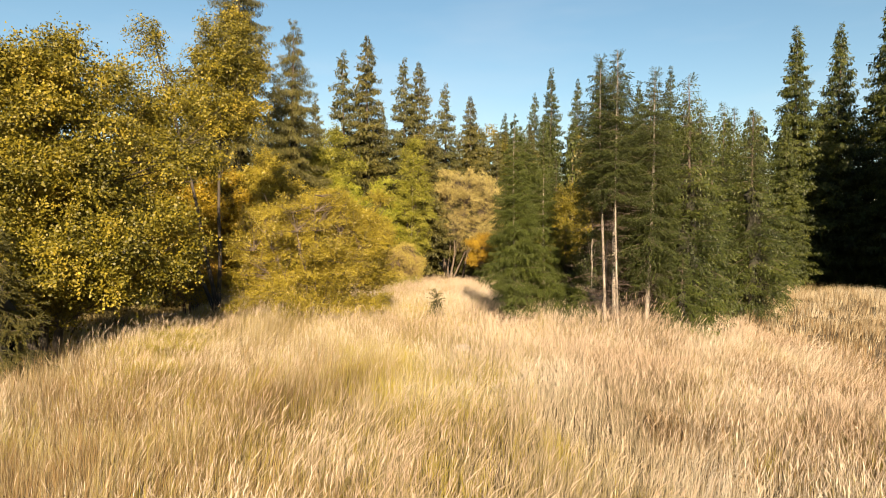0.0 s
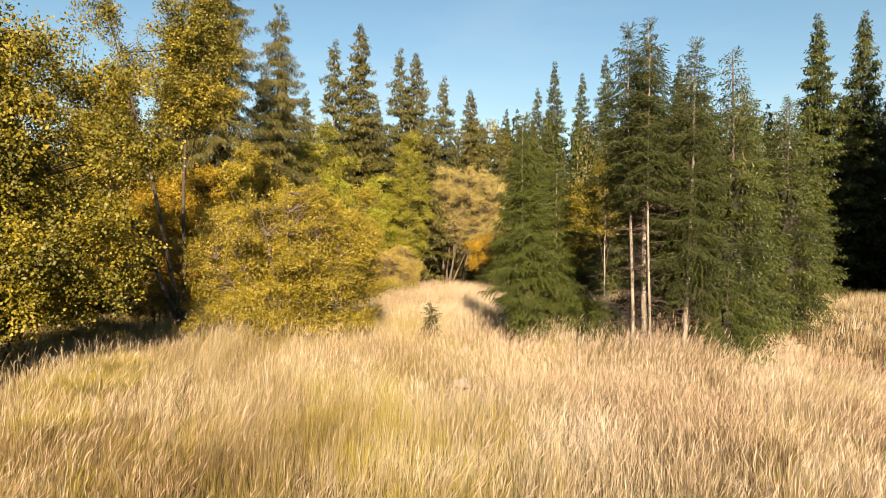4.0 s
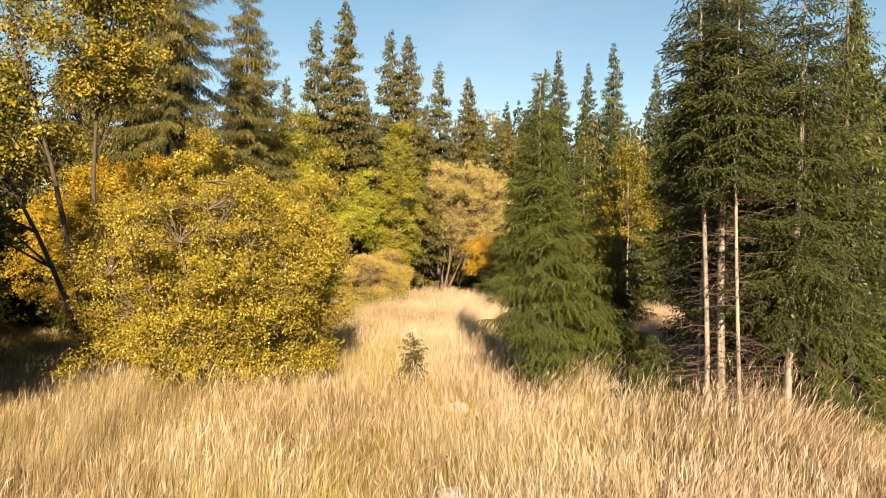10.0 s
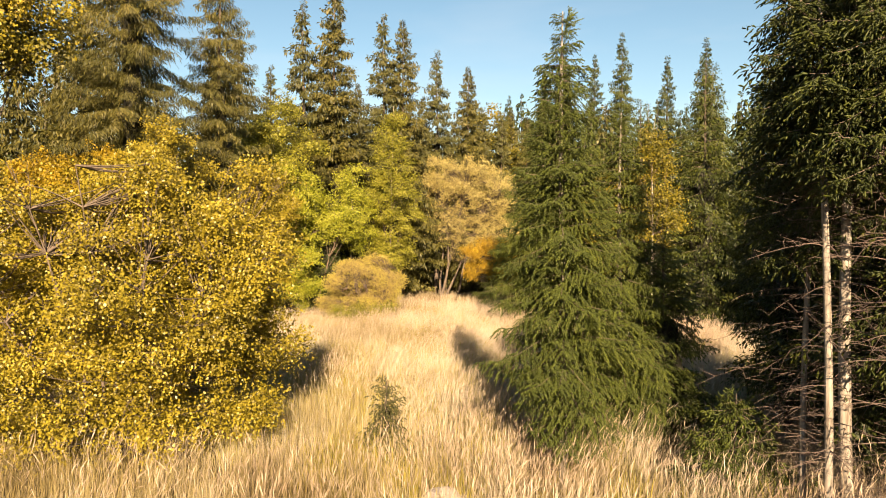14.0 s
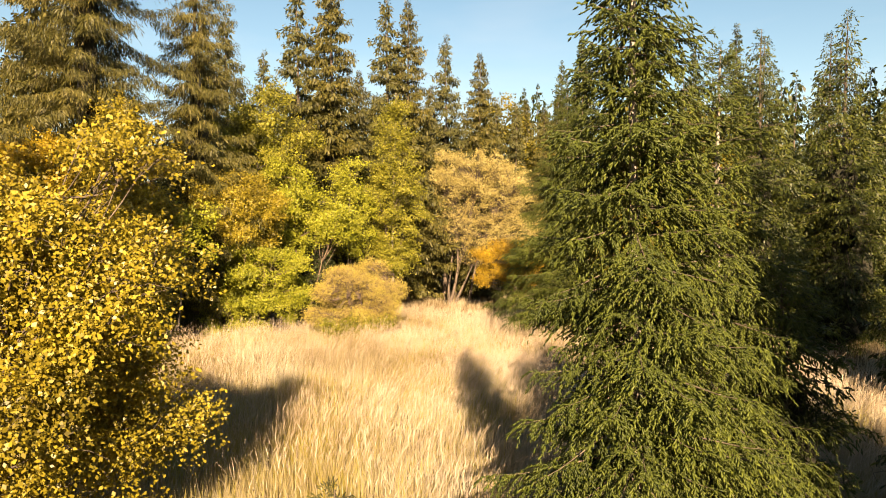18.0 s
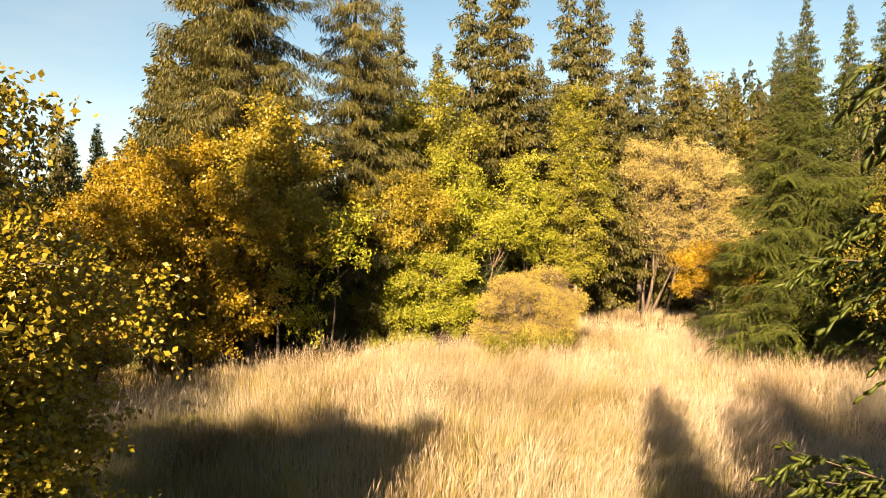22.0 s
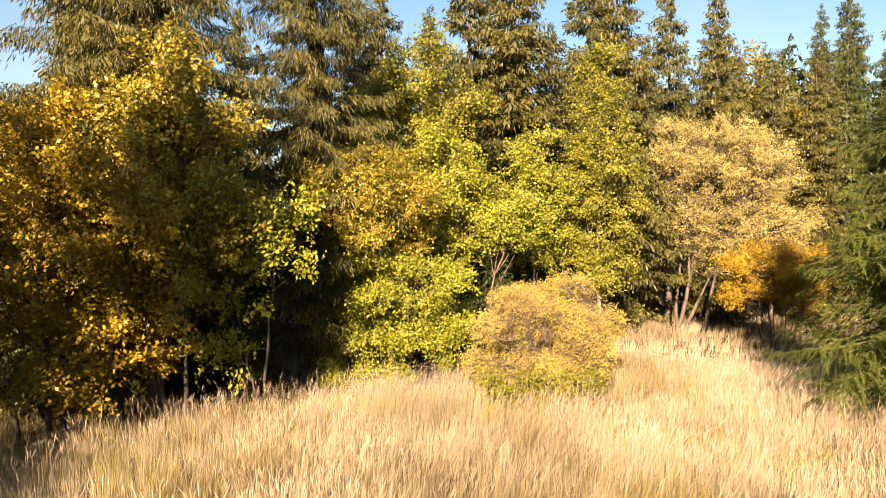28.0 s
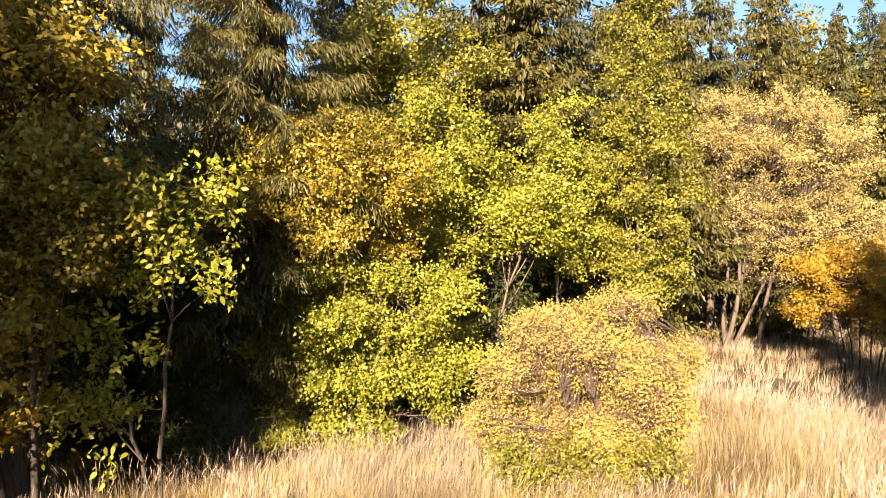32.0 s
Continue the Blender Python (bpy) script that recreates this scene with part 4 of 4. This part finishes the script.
broadleaf(stand(-5.8, 61.0), "slender yellow-green young birch", "birch_tree", "tree", LIME, BARK_BIRCH,
          [((0, 0, 7.4), (1.4, 1.3, 2.4)), ((0, 0, 5.0), (1.4, 1.3, 1.3), 0.5)], [(0, 0, 0.1, 0, 9.0)], 1.1, 45, 0.10, 0.40, 212, 0.05, lobe=0.5)
broadleaf(stand(-3.85, 52.2), "low rounded shrub with sparse rusty-yellow leaves", "shrub", "shrub", RUSTY, TWIG_RED,
          [((0, 0, 2.0), (2.3, 2.0, 1.85)), ((0, 0, 1.0), (2.3, 1.9, 0.9), 0.6)], [(0.4 * math.cos(a), 0.4 * math.sin(a), 1.8 * math.cos(a), 1.6 * math.sin(a), 2.6 + 0.5 * math.cos(2 * a)) for a in np.linspace(0, 6.28, 18, endpoint=False)],
          1.7, 24, 0.042, 0.24, 223, 0.012, twigs=4, lumps=0.06, limb_share=0.35, inner_fill=2.0, shell=0.42)
broadleaf(stand(-3.6, 50.6), "low yellow-green bush at the foot of a rusty shrub", "shrub", "shrub", YELLOW_GREEN, TWIG_GREY,
          [((0, 0, 0.7), (1.9, 0.8, 0.75))], [(0.5 * math.cos(a), 0.3 * math.sin(a), 1.2 * math.cos(a), 0.5 * math.sin(a), 1.0) for a in np.linspace(0, 6.28, 9, endpoint=False)],
          0.9, 20, 0.06, 0.24, 219, 0.012, lumps=0.2, inner_fill=2.0)
broadleaf(stand(-0.1, 72.2), "spreading pale gold tree with bare tan limbs", "broadleaf_tree", "tree", PALE_GOLD, BARK_SPRUCE,
          [((2.0, 0, 10.4), (3.8, 3.0, 1.7)), ((4.5, 0, 8.8), (2.6, 2.6, 2.3), 0.7), ((-0.1, 0, 9.6), (2.3, 2.2, 1.8), 0.8), ((5.6, 0, 6.3), (2.0, 2.2, 1.9), 0.55), ((2.8, 0, 8.0), (3.6, 2.6, 2.4), 0.3), ((-0.6, -0.5, 7.0), (1.5, 1.4, 2.0), 0.5), ((3.6, 0, 5.6), (2.8, 2.2, 1.9), 0.5), ((0.6, 0, 6.0), (2.2, 2.0, 1.7), 0.4), ((2.4, 0, 4.3), (2.4, 1.8, 1.3), 0.2)],
          [(0, 0, -0.3, 0, 8.8), (0.2, 0, 2.4, 0.2, 9.6), (0.4, 0.1, 5.0, 0, 8.6), (1.6, 0.6, 3.6, 0.6, 7.0), (0.3, 0, 0.9, 0.5, 6.0)], 0.50, 24, 0.074, 0.34, 214, 0.115, twigs=6, limb_share=0.9, wander=1.1, inner_fill=0.4, lobe=0.5)
broadleaf(stand(4.4, 67.0), "small round orange tree on several thin stems", "shrub", "shrub", ORANGE, BARK_DARK,
          [((0, 0, 3.1), (2.7, 2.4, 2.0))], [(0.6 * math.cos(a), 0.4 * math.sin(a), 1.4 * math.cos(a), 1.2 * math.sin(a), 3.4) for a in np.linspace(0, 6.28, 7, endpoint=False)],
          1.5, 40, 0.075, 0.34, 215, 0.035, lumps=0.1, limb_share=0.4)
broadleaf(stand(8.4, 46.0), "young yellow-green birch among spruces", "birch_tree", "tree", GOLDEN_OLIVE, BARK_BIRCH,
          [((0, 0, 6.0), (1.6, 1.4, 2.4)), ((-0.3, 0, 3.6), (1.8, 1.4, 1.8))], [(0, 0, 0, 0, 8.2)], 1.4, 30, 0.095, 0.36, 216, 0.05)
broadleaf(stand(9.3, 43.8), "thin yellow young tree beside a spruce", "birch_tree", "tree", OLIVE, BARK_BIRCH,
          [((0, 0, 8.0), (0.8, 0.8, 1.8)), ((0.3, 0, 5.4), (1.0, 0.9, 1.6))], [(0, 0, 0, 0, 9.6)], 0.9, 26, 0.09, 0.34, 217, 0.04)
broadleaf(stand(4.2, 82.0), "tall pale yellow-green birch in the far wood", "birch_tree", "tree", OLIVE, BARK_BIRCH,
          [((0, 0, 14.0), (2.6, 2.4, 4.6)), ((2.8, 0, 12.0), (2.2, 2.2, 4.4))], [(0, 0, 0, 0, 17.5), (1.2, 0, 2.8, 0, 15)], 0.8, 22, 0.22, 0.6, 218, 0.12)
for k, (x, y, h, w) in enumerate(((-19.4, 30.0, 5.5, 2.6), (-15.6, 27.0, 4.2, 2.2), (-23.5, 41.0, 5.0, 2.6), (-25.5, 46.0, 5.0, 2.6), (-17.5, 23.0, 5.0, 2.6))):
    broadleaf(stand(x, y), "olive-gold bush in the shade of the wood", "shrub", "shrub", OLIVE, BARK_DARK,
              [((0, 0, 0.55 * h), (w, w, 0.46 * h))], [(0.2 * math.cos(a), 0.2 * math.sin(a), 0.6 * w * math.cos(a), 0.6 * w * math.sin(a), 0.75 * h) for a in (0.3, 1.8, 3.2, 4.9)],
              0.8, 70, 0.12, 0.5, 250 + k, 0.05, lumps=0.25, group="bushes in the shade")
for k, (x, y, h) in enumerate(((-26.0, 43.5, 8.0), (-25.0, 32.0, 9.5), (-20.0, 57.0, 10.0), (-18.0, 27.0, 10.5), (-29.0, 48.0, 11.0), (-24.5, 37.0, 7.0), (-27.0, 49.5, 7.5), (-28.0, 52.5, 9.0), (-33.0, 56.0, 10.0), (-34.5, 50.0, 9.5), (-27.0, 44.5, 8.0), (-40.0, 58.0, 10.0))):
    broadleaf(stand(x, y), "yellow-green tree inside the shady wood", "broadleaf_tree", "tree", OLIVE, BARK_DARK,
              [((0, 0, 0.62 * h), (0.32 * h, 0.3 * h, 0.36 * h))], [(0, 0, 0.2, 0, 0.85 * h)], 0.8, 22, 0.17, 0.5, 230 + k, 0.1)

# ---- meadow grass ----
def blades(n, x0, x1, y0, y1, high, width, seed, keep, tuft=55):
    """Upright stalks in loose tussocks, each tussock with a lean and a height of its own."""
    r = np.random.default_rng(seed)
    nc = max(1, n // tuft)
    cx, cy, ca, ch = r.uniform(x0, x1, nc), r.uniform(y0, y1, nc), r.uniform(0, 2 * np.pi, nc), r.normal(1.0, 0.19, nc).clip(0.55, 1.35)
    who = r.integers(0, nc, n)
    ox, oy = r.normal(0, 0.15, n), r.normal(0, 0.15, n)
    stray = r.random(n) < 0.25
    x, y = np.where(stray, r.uniform(x0, x1, n), cx[who] + ox), np.where(stray, r.uniform(y0, y1, n), cy[who] + oy)
    k = keep(x, y, r.random(n))
    x, y, who, ox, oy = x[k], y[k], who[k], ox[k], oy[k]
    n = len(x)
    z = land(x, y) - 0.03
    clump = 0.5 + 0.5 * np.sin(0.9 * x + 1.3 * np.sin(0.55 * y)) * np.sin(0.8 * y + 1.1 * np.sin(0.6 * x))
    low = 0.5 + 0.5 * np.sin(0.31 * x + 1.7 * np.sin(0.23 * y + 0.4)) * np.sin(0.27 * y + 1.4 * np.sin(0.35 * x))
    h = high * (0.58 + 0.24 * clump + 0.24 * low) * r.uniform(0.55, 1.12, n) * ch[who]
    wind = 0.5 + 0.5 * np.sin(0.35 * x + 0.2 * y) + 0.25 * np.sin(1.1 * x - 0.8 * y)
    a = r.uniform(0, 2 * np.pi, n)
    lean = np.stack([np.cos(a) * 0.11 + np.cos(ca[who]) * 0.15 + 0.7 * ox + 0.17 * wind, np.sin(a) * 0.11 + np.sin(ca[who]) * 0.15 + 0.7 * oy - 0.03], -1) * r.uniform(0.4, 1.6, (n, 1))
    p0 = np.stack([x, y, z], -1)
    p1 = p0 + np.stack([lean[:, 0] * h * 0.40, lean[:, 1] * h * 0.40, 0.62 * h], -1)
    p2 = p0 + np.stack([lean[:, 0] * h * 1.05, lean[:, 1] * h * 1.05, h], -1)
    b = r.uniform(0, np.pi, n)
    side = np.stack([np.cos(b), np.sin(b), 0 * b], -1) * (width * r.uniform(0.6, 1.3, n))[:, None]
    return p0, p1, p2, side, h, lean, r


def grass_mesh(name, mat, p0, p1, p2, side, bent=True):
    if not bent:
        v = np.stack([p0 - side, p0 + side, p2], 1).reshape(-1, 3)
        return np_mesh(name, v, np.arange(len(v)).reshape(-1, 3), mat)
    v = np.stack([p0 - side, p0 + side, p1 - side * 0.7, p1 + side * 0.7, p2], 1).reshape(-1, 3)
    i = np.arange(0, len(v), 5)[:, None]
    f = np.concatenate([i + [[0, 1, 3]], i + [[0, 3, 2]], i + [[2, 3, 4]]])
    return np_mesh(name, v, f, mat)


def plume_mesh(name, mat, p1, p2, size, r):
    """Slender seed heads that carry on the stalk and nod a little."""
    d = unit(p2 - p1)
    nod = r.normal(0, 0.09, (len(d), 3)) + np.array([0.05, -0.02, -0.03])
    w = unit(np.cross(d, r.normal(0, 1, d.shape))) * r.uniform(0.0030, 0.0058, (len(d), 1))
    q = p2 - d * size * 0.35
    mid = q + d * size * 0.45
    tip = q + unit(d + nod) * size
    v = np.stack([q, mid + w, tip, mid - w], 1).reshape(-1, 3)
    return np_mesh(name, v, np.arange(0, len(v), 4)[:, None] + [[0, 1, 2, 3]], mat)


def in_meadow(x, y, u):
    edge = left_edge(y)
    ok = (x > edge - 1.0) | (u < 0.10)
    ok &= ~((x > 5.0) & (x < 8.2) & (y > 23.4) & (y < 25.4) & (u > 0.3))
    return ok


near = blades(500000, -12, 12.5, 4, 60, 1.02, 0.0026, 401, in_meadow)
gx, gy2 = near[0][:, 0], near[0][:, 1]
golden = near[6].random(len(gx)) < 0.9 * smooth(2.4, -1.2, gx + 0.9 * np.sin(0.45 * gy2 + 0.6 * np.sin(0.8 * gx)) + 0.6 * np.sin(1.7 * gx)) * (0.75 + 0.25 * np.sin(0.5 * gy2 + gx)) * (0.3 + 0.7 * smooth(46, 30, gy2))
tagged(new("meadow_grass", grass_mesh("meadow_grass", STRAW, *[a[~golden] for a in near[:4]])), "tall dry straw-coloured meadow grass", "grass", kind="stuff")
tagged(new("golden_grass", grass_mesh("golden_grass", STRAW_GOLD, *[a[golden] for a in near[:4]])), "golden yellowish dry meadow grass in drifts", "grass", kind="stuff")
drift = smooth(-3.0, 4.0, near[0][:, 0]) * (0.55 + 0.45 * np.sin(0.31 * near[0][:, 1] + 0.5 * near[0][:, 0])) + 0.35 * np.sin(0.8 * near[0][:, 0]) * np.sin(0.5 * near[0][:, 1])
pick = near[6].random(len(near[0])) < 0.2 + 0.6 * drift
sz = near[6].uniform(0.16, 0.34, (int(pick.sum()), 1))
tagged(new("grass_plumes", plume_mesh("grass_plumes", PLUME, near[1][pick], near[2][pick], sz, near[6])), "pale feathery seed heads on dry grass", "grass", kind="stuff")
green = blades(120000, -11, 11, 4, 60, 0.82, 0.0052, 402, lambda x, y, u: in_meadow(x, y, u) & (1.3 * np.exp(-((x - 0.3) / 2.0) ** 2) * (u < 0.9) + np.sin(0.5 * x + 0.7) * np.sin(0.31 * y + 0.5) + 0.4 * np.sin(1.3 * x) > 0.0))
tagged(new("green_grass", grass_mesh("green_grass", STRAW_GREEN, *green[:4])), "yellow-green grass blades low in the meadow", "grass", kind="stuff")
rusty = blades(170000, -11, 13, 4, 26, 0.98, 0.0042, 406, lambda x, y, u: in_meadow(x, y, u) & (u < 0.9 * smooth(3.4, 7.5, x + 0.9 * np.sin(0.7 * y)) * smooth(27, 15, y) + 0.8 * smooth(-1.2, -4.0, x + np.sin(0.6 * y)) * smooth(24, 12, y)))
tagged(new("rusty_grass", grass_mesh("rusty_grass", STRAW_BROWN, *rusty[:4])), "rusty brown withered grass among paler straw", "grass", kind="stuff")
wide = blades(360000, -14, 60, 4, 84, 0.8, 0.014, 403, lambda x, y, u: (x > left_edge(y) - 0.5) & ((x > 11) | (y > 58)) & ~((x > 23) & (y > 55)))
brown = wide[6].random(len(wide[0])) < 0.25 + 0.5 * smooth(45, 15, wide[0][:, 1])
tagged(new("far_grass", grass_mesh("far_grass", STRAW, *[a[~brown] for a in wide[:4]], False)), "dry grass of the open field farther off", "grass", kind="stuff")
tagged(new("far_rusty_grass", grass_mesh("far_rusty_grass", STRAW_BROWN, *[a[brown] for a in wide[:4]], False)), "rusty brown withered grass in the open field", "grass", kind="stuff")
outer = blades(110000, -45, 45, -16, 24, 0.85, 0.016, 407, lambda x, y, u: (y < 4.3) | ((x < left_edge(y) - 0.5) & (u < 0.5)))
tagged(new("outer_grass", grass_mesh("outer_grass", STRAW, *outer[:4], False)), "dry grass of the meadow where it goes on", "grass", kind="stuff")
heath = blades(26000, 22, 62, 53.5, 66, 0.55, 0.022, 405, lambda x, y, u: u < 0.8)
tagged(new("heath_strip", grass_mesh("heath_strip", HEATH, *heath[:4])), "low olive-brown heath along the far wood's edge", "undergrowth", kind="stuff")
margin = blades(55000, -26, -8, 24, 56, 0.62, 0.007, 408, lambda x, y, u: (x < left_edge(y) + 0.2) & (u < 0.9))
tagged(new("margin_grass", grass_mesh("margin_grass", STRAW_GOLD, *margin[:4])), "low golden grass where the meadow meets the wood", "grass", kind="stuff")
wood_floor = blades(30000, -40, -4, 8, 74, 0.45, 0.015, 404, lambda x, y, u: x < left_edge(y) + 0.3)
tagged(new("wood_undergrowth", grass_mesh("wood_undergrowth", STRAW_GREEN, *wood_floor[:4])), "thin low undergrowth in the shady wood", "undergrowth", kind="stuff")


# ---- small things ----
def rock(name, x, y, z, size, label, seed):
    bm = bmesh.new()
    bmesh.ops.create_icosphere(bm, subdivisions=3, radius=1.0)
    for v in bm.verts:
        v.co *= 1 + 0.28 * noise.noise(v.co * 1.4 + Vector((seed, 0, 0))) + 0.07 * noise.noise(v.co * 4.0)
        v.co = Vector((v.co.x * size, v.co.y * size * 0.7, max(v.co.z, -0.7) * size * 0.5))
    me = bpy.data.meshes.new(name)
    bm.to_mesh(me)
    bm.free()
    me.materials.append(STONE)
    ob = new(name, me)
    ob.matrix_basis = pose(x, y, z)
    return tagged(ob, label, "rock")


def mound(name, x, y, top, wide, label):
    """A low tussock of matted straw under a stone."""
    n = 2600
    r = np.random.default_rng(int(x * 100 + y))
    a, d = r.uniform(0, 6.283, n), np.sqrt(r.random(n)) * wide
    base = np.stack([x + np.cos(a) * d, y + np.sin(a) * d, 0 * a], -1)
    base[:, 2] = land(base[:, 0], base[:, 1])
    lift = np.maximum(0.15, (top - base[:, 2]) * (1 - 0.25 * (d / wide) ** 2) * r.uniform(0.7, 1.0, n))
    side = np.stack([np.cos(a + 1.57), np.sin(a + 1.57), 0 * a], -1) * 0.012
    p1 = base + np.stack([np.cos(a) * 0.1, np.sin(a) * 0.1, lift * 0.7], -1)
    p2 = base + np.stack([np.cos(a) * 0.28, np.sin(a) * 0.28, lift], -1)
    return tagged(new(name, grass_mesh(name, STRAW, base, p1, p2, side)), label, "grass", kind="stuff")


def tussock(x, y, high, wide, n, mat, label, seed):
    """A dense arching clump of withered blades."""
    r = np.random.default_rng(seed)
    a, d = r.uniform(0, 6.283, n), np.sqrt(r.random(n)) * wide
    base = np.stack([x + np.cos(a) * d, y + np.sin(a) * d, 0 * a], -1)
    base[:, 2] = land(base[:, 0], base[:, 1]) - 0.02
    h = high * r.uniform(0.6, 1.1, n)
    out = np.stack([np.cos(a), np.sin(a)], -1) * (0.25 + 0.5 * d / wide)[:, None] + r.normal(0, 0.14, (n, 2))
    p1 = base + np.stack([out[:, 0] * h * 0.35, out[:, 1] * h * 0.35, 0.72 * h], -1)
    p2 = base + np.stack([out[:, 0] * h * 1.1, out[:, 1] * h * 1.1, h * r.uniform(0.65, 1.0, n)], -1)
    b = r.uniform(0, np.pi, n)
    side = np.stack([np.cos(b), np.sin(b), 0 * b], -1) * (0.0045 * r.uniform(0.6, 1.3, n))[:, None]
    return tagged(new("grass_tussock", grass_mesh("grass_tussock", mat, base, p1, p2, side)), label, "grass", kind="stuff")


for k, (x, y, high, wide, mat, label) in enumerate((
        (-6.0, 12.5, 0.95, 0.45, STRAW_BROWN, "rusty tussock of withered grass"), (-7.7, 19.3, 0.9, 0.5, STRAW_GREEN, "yellow-green tussock of sedge in dry grass"),
        (-7.0, 16.2, 0.85, 0.4, STRAW_GREEN, "yellow-green tussock of sedge in dry grass"), (-8.6, 21.8, 0.9, 0.6, STRAW_GREEN, "yellow-green tussock of sedge in dry grass"),
        (4.4, 12.3, 1.0, 0.4, STRAW_BROWN, "rusty tussock of withered grass"), (8.6, 16.2, 1.05, 0.8, STRAW_BROWN, "rusty tussock of withered grass"),
        (10.0, 17.4, 1.0, 0.8, STRAW_BROWN, "rusty tussock of withered grass"), (5.2, 15.4, 1.0, 0.45, STRAW_BROWN, "rusty tussock of withered grass"),
        (6.2, 20.6, 0.95, 0.5, STRAW_BROWN, "rusty tussock of withered grass"), (-8.9, 33.8, 0.8, 0.6, STRAW_GREEN, "yellow-green tussock of sedge in dry grass"),
        (-7.9, 36.2, 0.8, 0.5, STRAW_BROWN, "rusty tussock of withered grass"), (-9.6, 37.4, 0.7, 0.6, STRAW_GREEN, "yellow-green tussock of sedge in dry grass"))):
    if mat is STRAW_BROWN:
        tussock(x, y, high * 0.92, wide * 1.5, 600, mat, label, 520 + k)
    else:
        tussock(x, y, high, wide, 1500, mat, label, 520 + k)

rock("field_stone", 0.45, 19.55, 1.17, 0.22, "pale lavender-grey field stone lying in the grass", 3)
mound("grass_tussock", 0.45, 19.6, 1.15, 0.42, "matted straw tussock under a pale stone")
rock("field_stone", 0.62, 25.1, 0.93, 0.26, "pale grey field stone almost hidden in grass", 7)
mound("grass_tussock", 0.62, 25.1, 0.86, 0.4, "matted straw tussock under a pale stone")


def brush(name, x, y, n, spread, high, label, seed, mat=TWIG_GREY):
    """A tangle of bare upright and fallen twigs."""
    r = np.random.default_rng(seed)
    bits = []
    for _ in range(n):
        px, py = x + r.normal(0, spread), y + r.normal(0, spread * 0.8)
        p0 = np.array([px, py, on_land(px, py, -0.02)])
        p2 = p0 + np.array([r.normal(0, 0.3) * high, r.normal(0, 0.3) * high, high * r.uniform(0.4, 1.0)])
        pts = bezier(p0, (p0 + p2) / 2 + r.normal(0, 0.08, 3), p2, 5)
        bits.append(tube(pts, np.linspace(0.009, 0.003, 5), 3))
        for _ in range(3):
            q = pts[int(r.integers(2, 5))]
            e = q + np.array([r.normal(0, 0.15), r.normal(0, 0.15), r.uniform(-0.05, 0.2)]) * high
            bits.append(tube(np.array([q, (q + e) / 2 + r.normal(0, 0.02, 3), e]), [0.005, 0.004, 0.002], 3))
    return tagged(new(name, np_mesh(name, *join(bits), mat)), label, "brushwood", kind="stuff")


brush("dead_weed", -12.1, 52.0, 60, 0.45, 2.0, "grey withered weed stalks in front of a shady wood", 501)
brush("dead_weed", -9.6, 51.9, 70, 0.9, 1.2, "pale withered stalks at the foot of a lime shrub", 502)
brush("dead_weed", -7.6, 52.6, 45, 0.6, 1.0, "pale withered stalks at the meadow edge", 503)
brush("dead_weed", -11.7, 38.2, 70, 0.7, 1.3, "brown withered stalks where the meadow meets the wood", 506, TWIG_RED)
brush("dead_weed", -10.6, 36.4, 45, 0.6, 1.0, "brown withered stalks where the meadow meets the wood", 507, TWIG_RED)
brush("brushwood", 6.5, 23.6, 120, 0.75, 0.9, "tangle of dead reddish twigs under the spruces", 504, TWIG_RED)
brush("brushwood", 7.6, 22.2, 50, 0.5, 0.6, "dry reddish twigs in the grass by the spruces", 505, TWIG_RED)


def log(x, y, yaw, length, rad, label, seed):
    r = np.random.default_rng(seed)
    s = np.linspace(-0.5, 0.5, 8)
    c, q = math.cos(yaw), math.sin(yaw)
    xs, ys = x + c * s * length, y + q * s * length
    zs = land(xs, ys) + rad * 0.8
    me = np_mesh("fallen_log", *tube(np.stack([xs, ys, zs], -1) + r.normal(0, 0.02, (8, 3)), rad * np.array([0.1, 1, 0.98, 1.02, 0.97, 0.95, 0.9, 0.1]), 9), BARK_GREY, True)
    return tagged(new("fallen_log", me), label, "log")


log(-16.6, 47.6, 0.25, 3.2, 0.16, "weathered grey log lying in the shady wood", 1)
log(-18.6, 44.6, -0.4, 2.6, 0.13, "weathered grey log lying in the shady wood", 2)
log(-13.8, 49.4, 1.1, 1.8, 0.10, "short pale log propped in the undergrowth", 3)
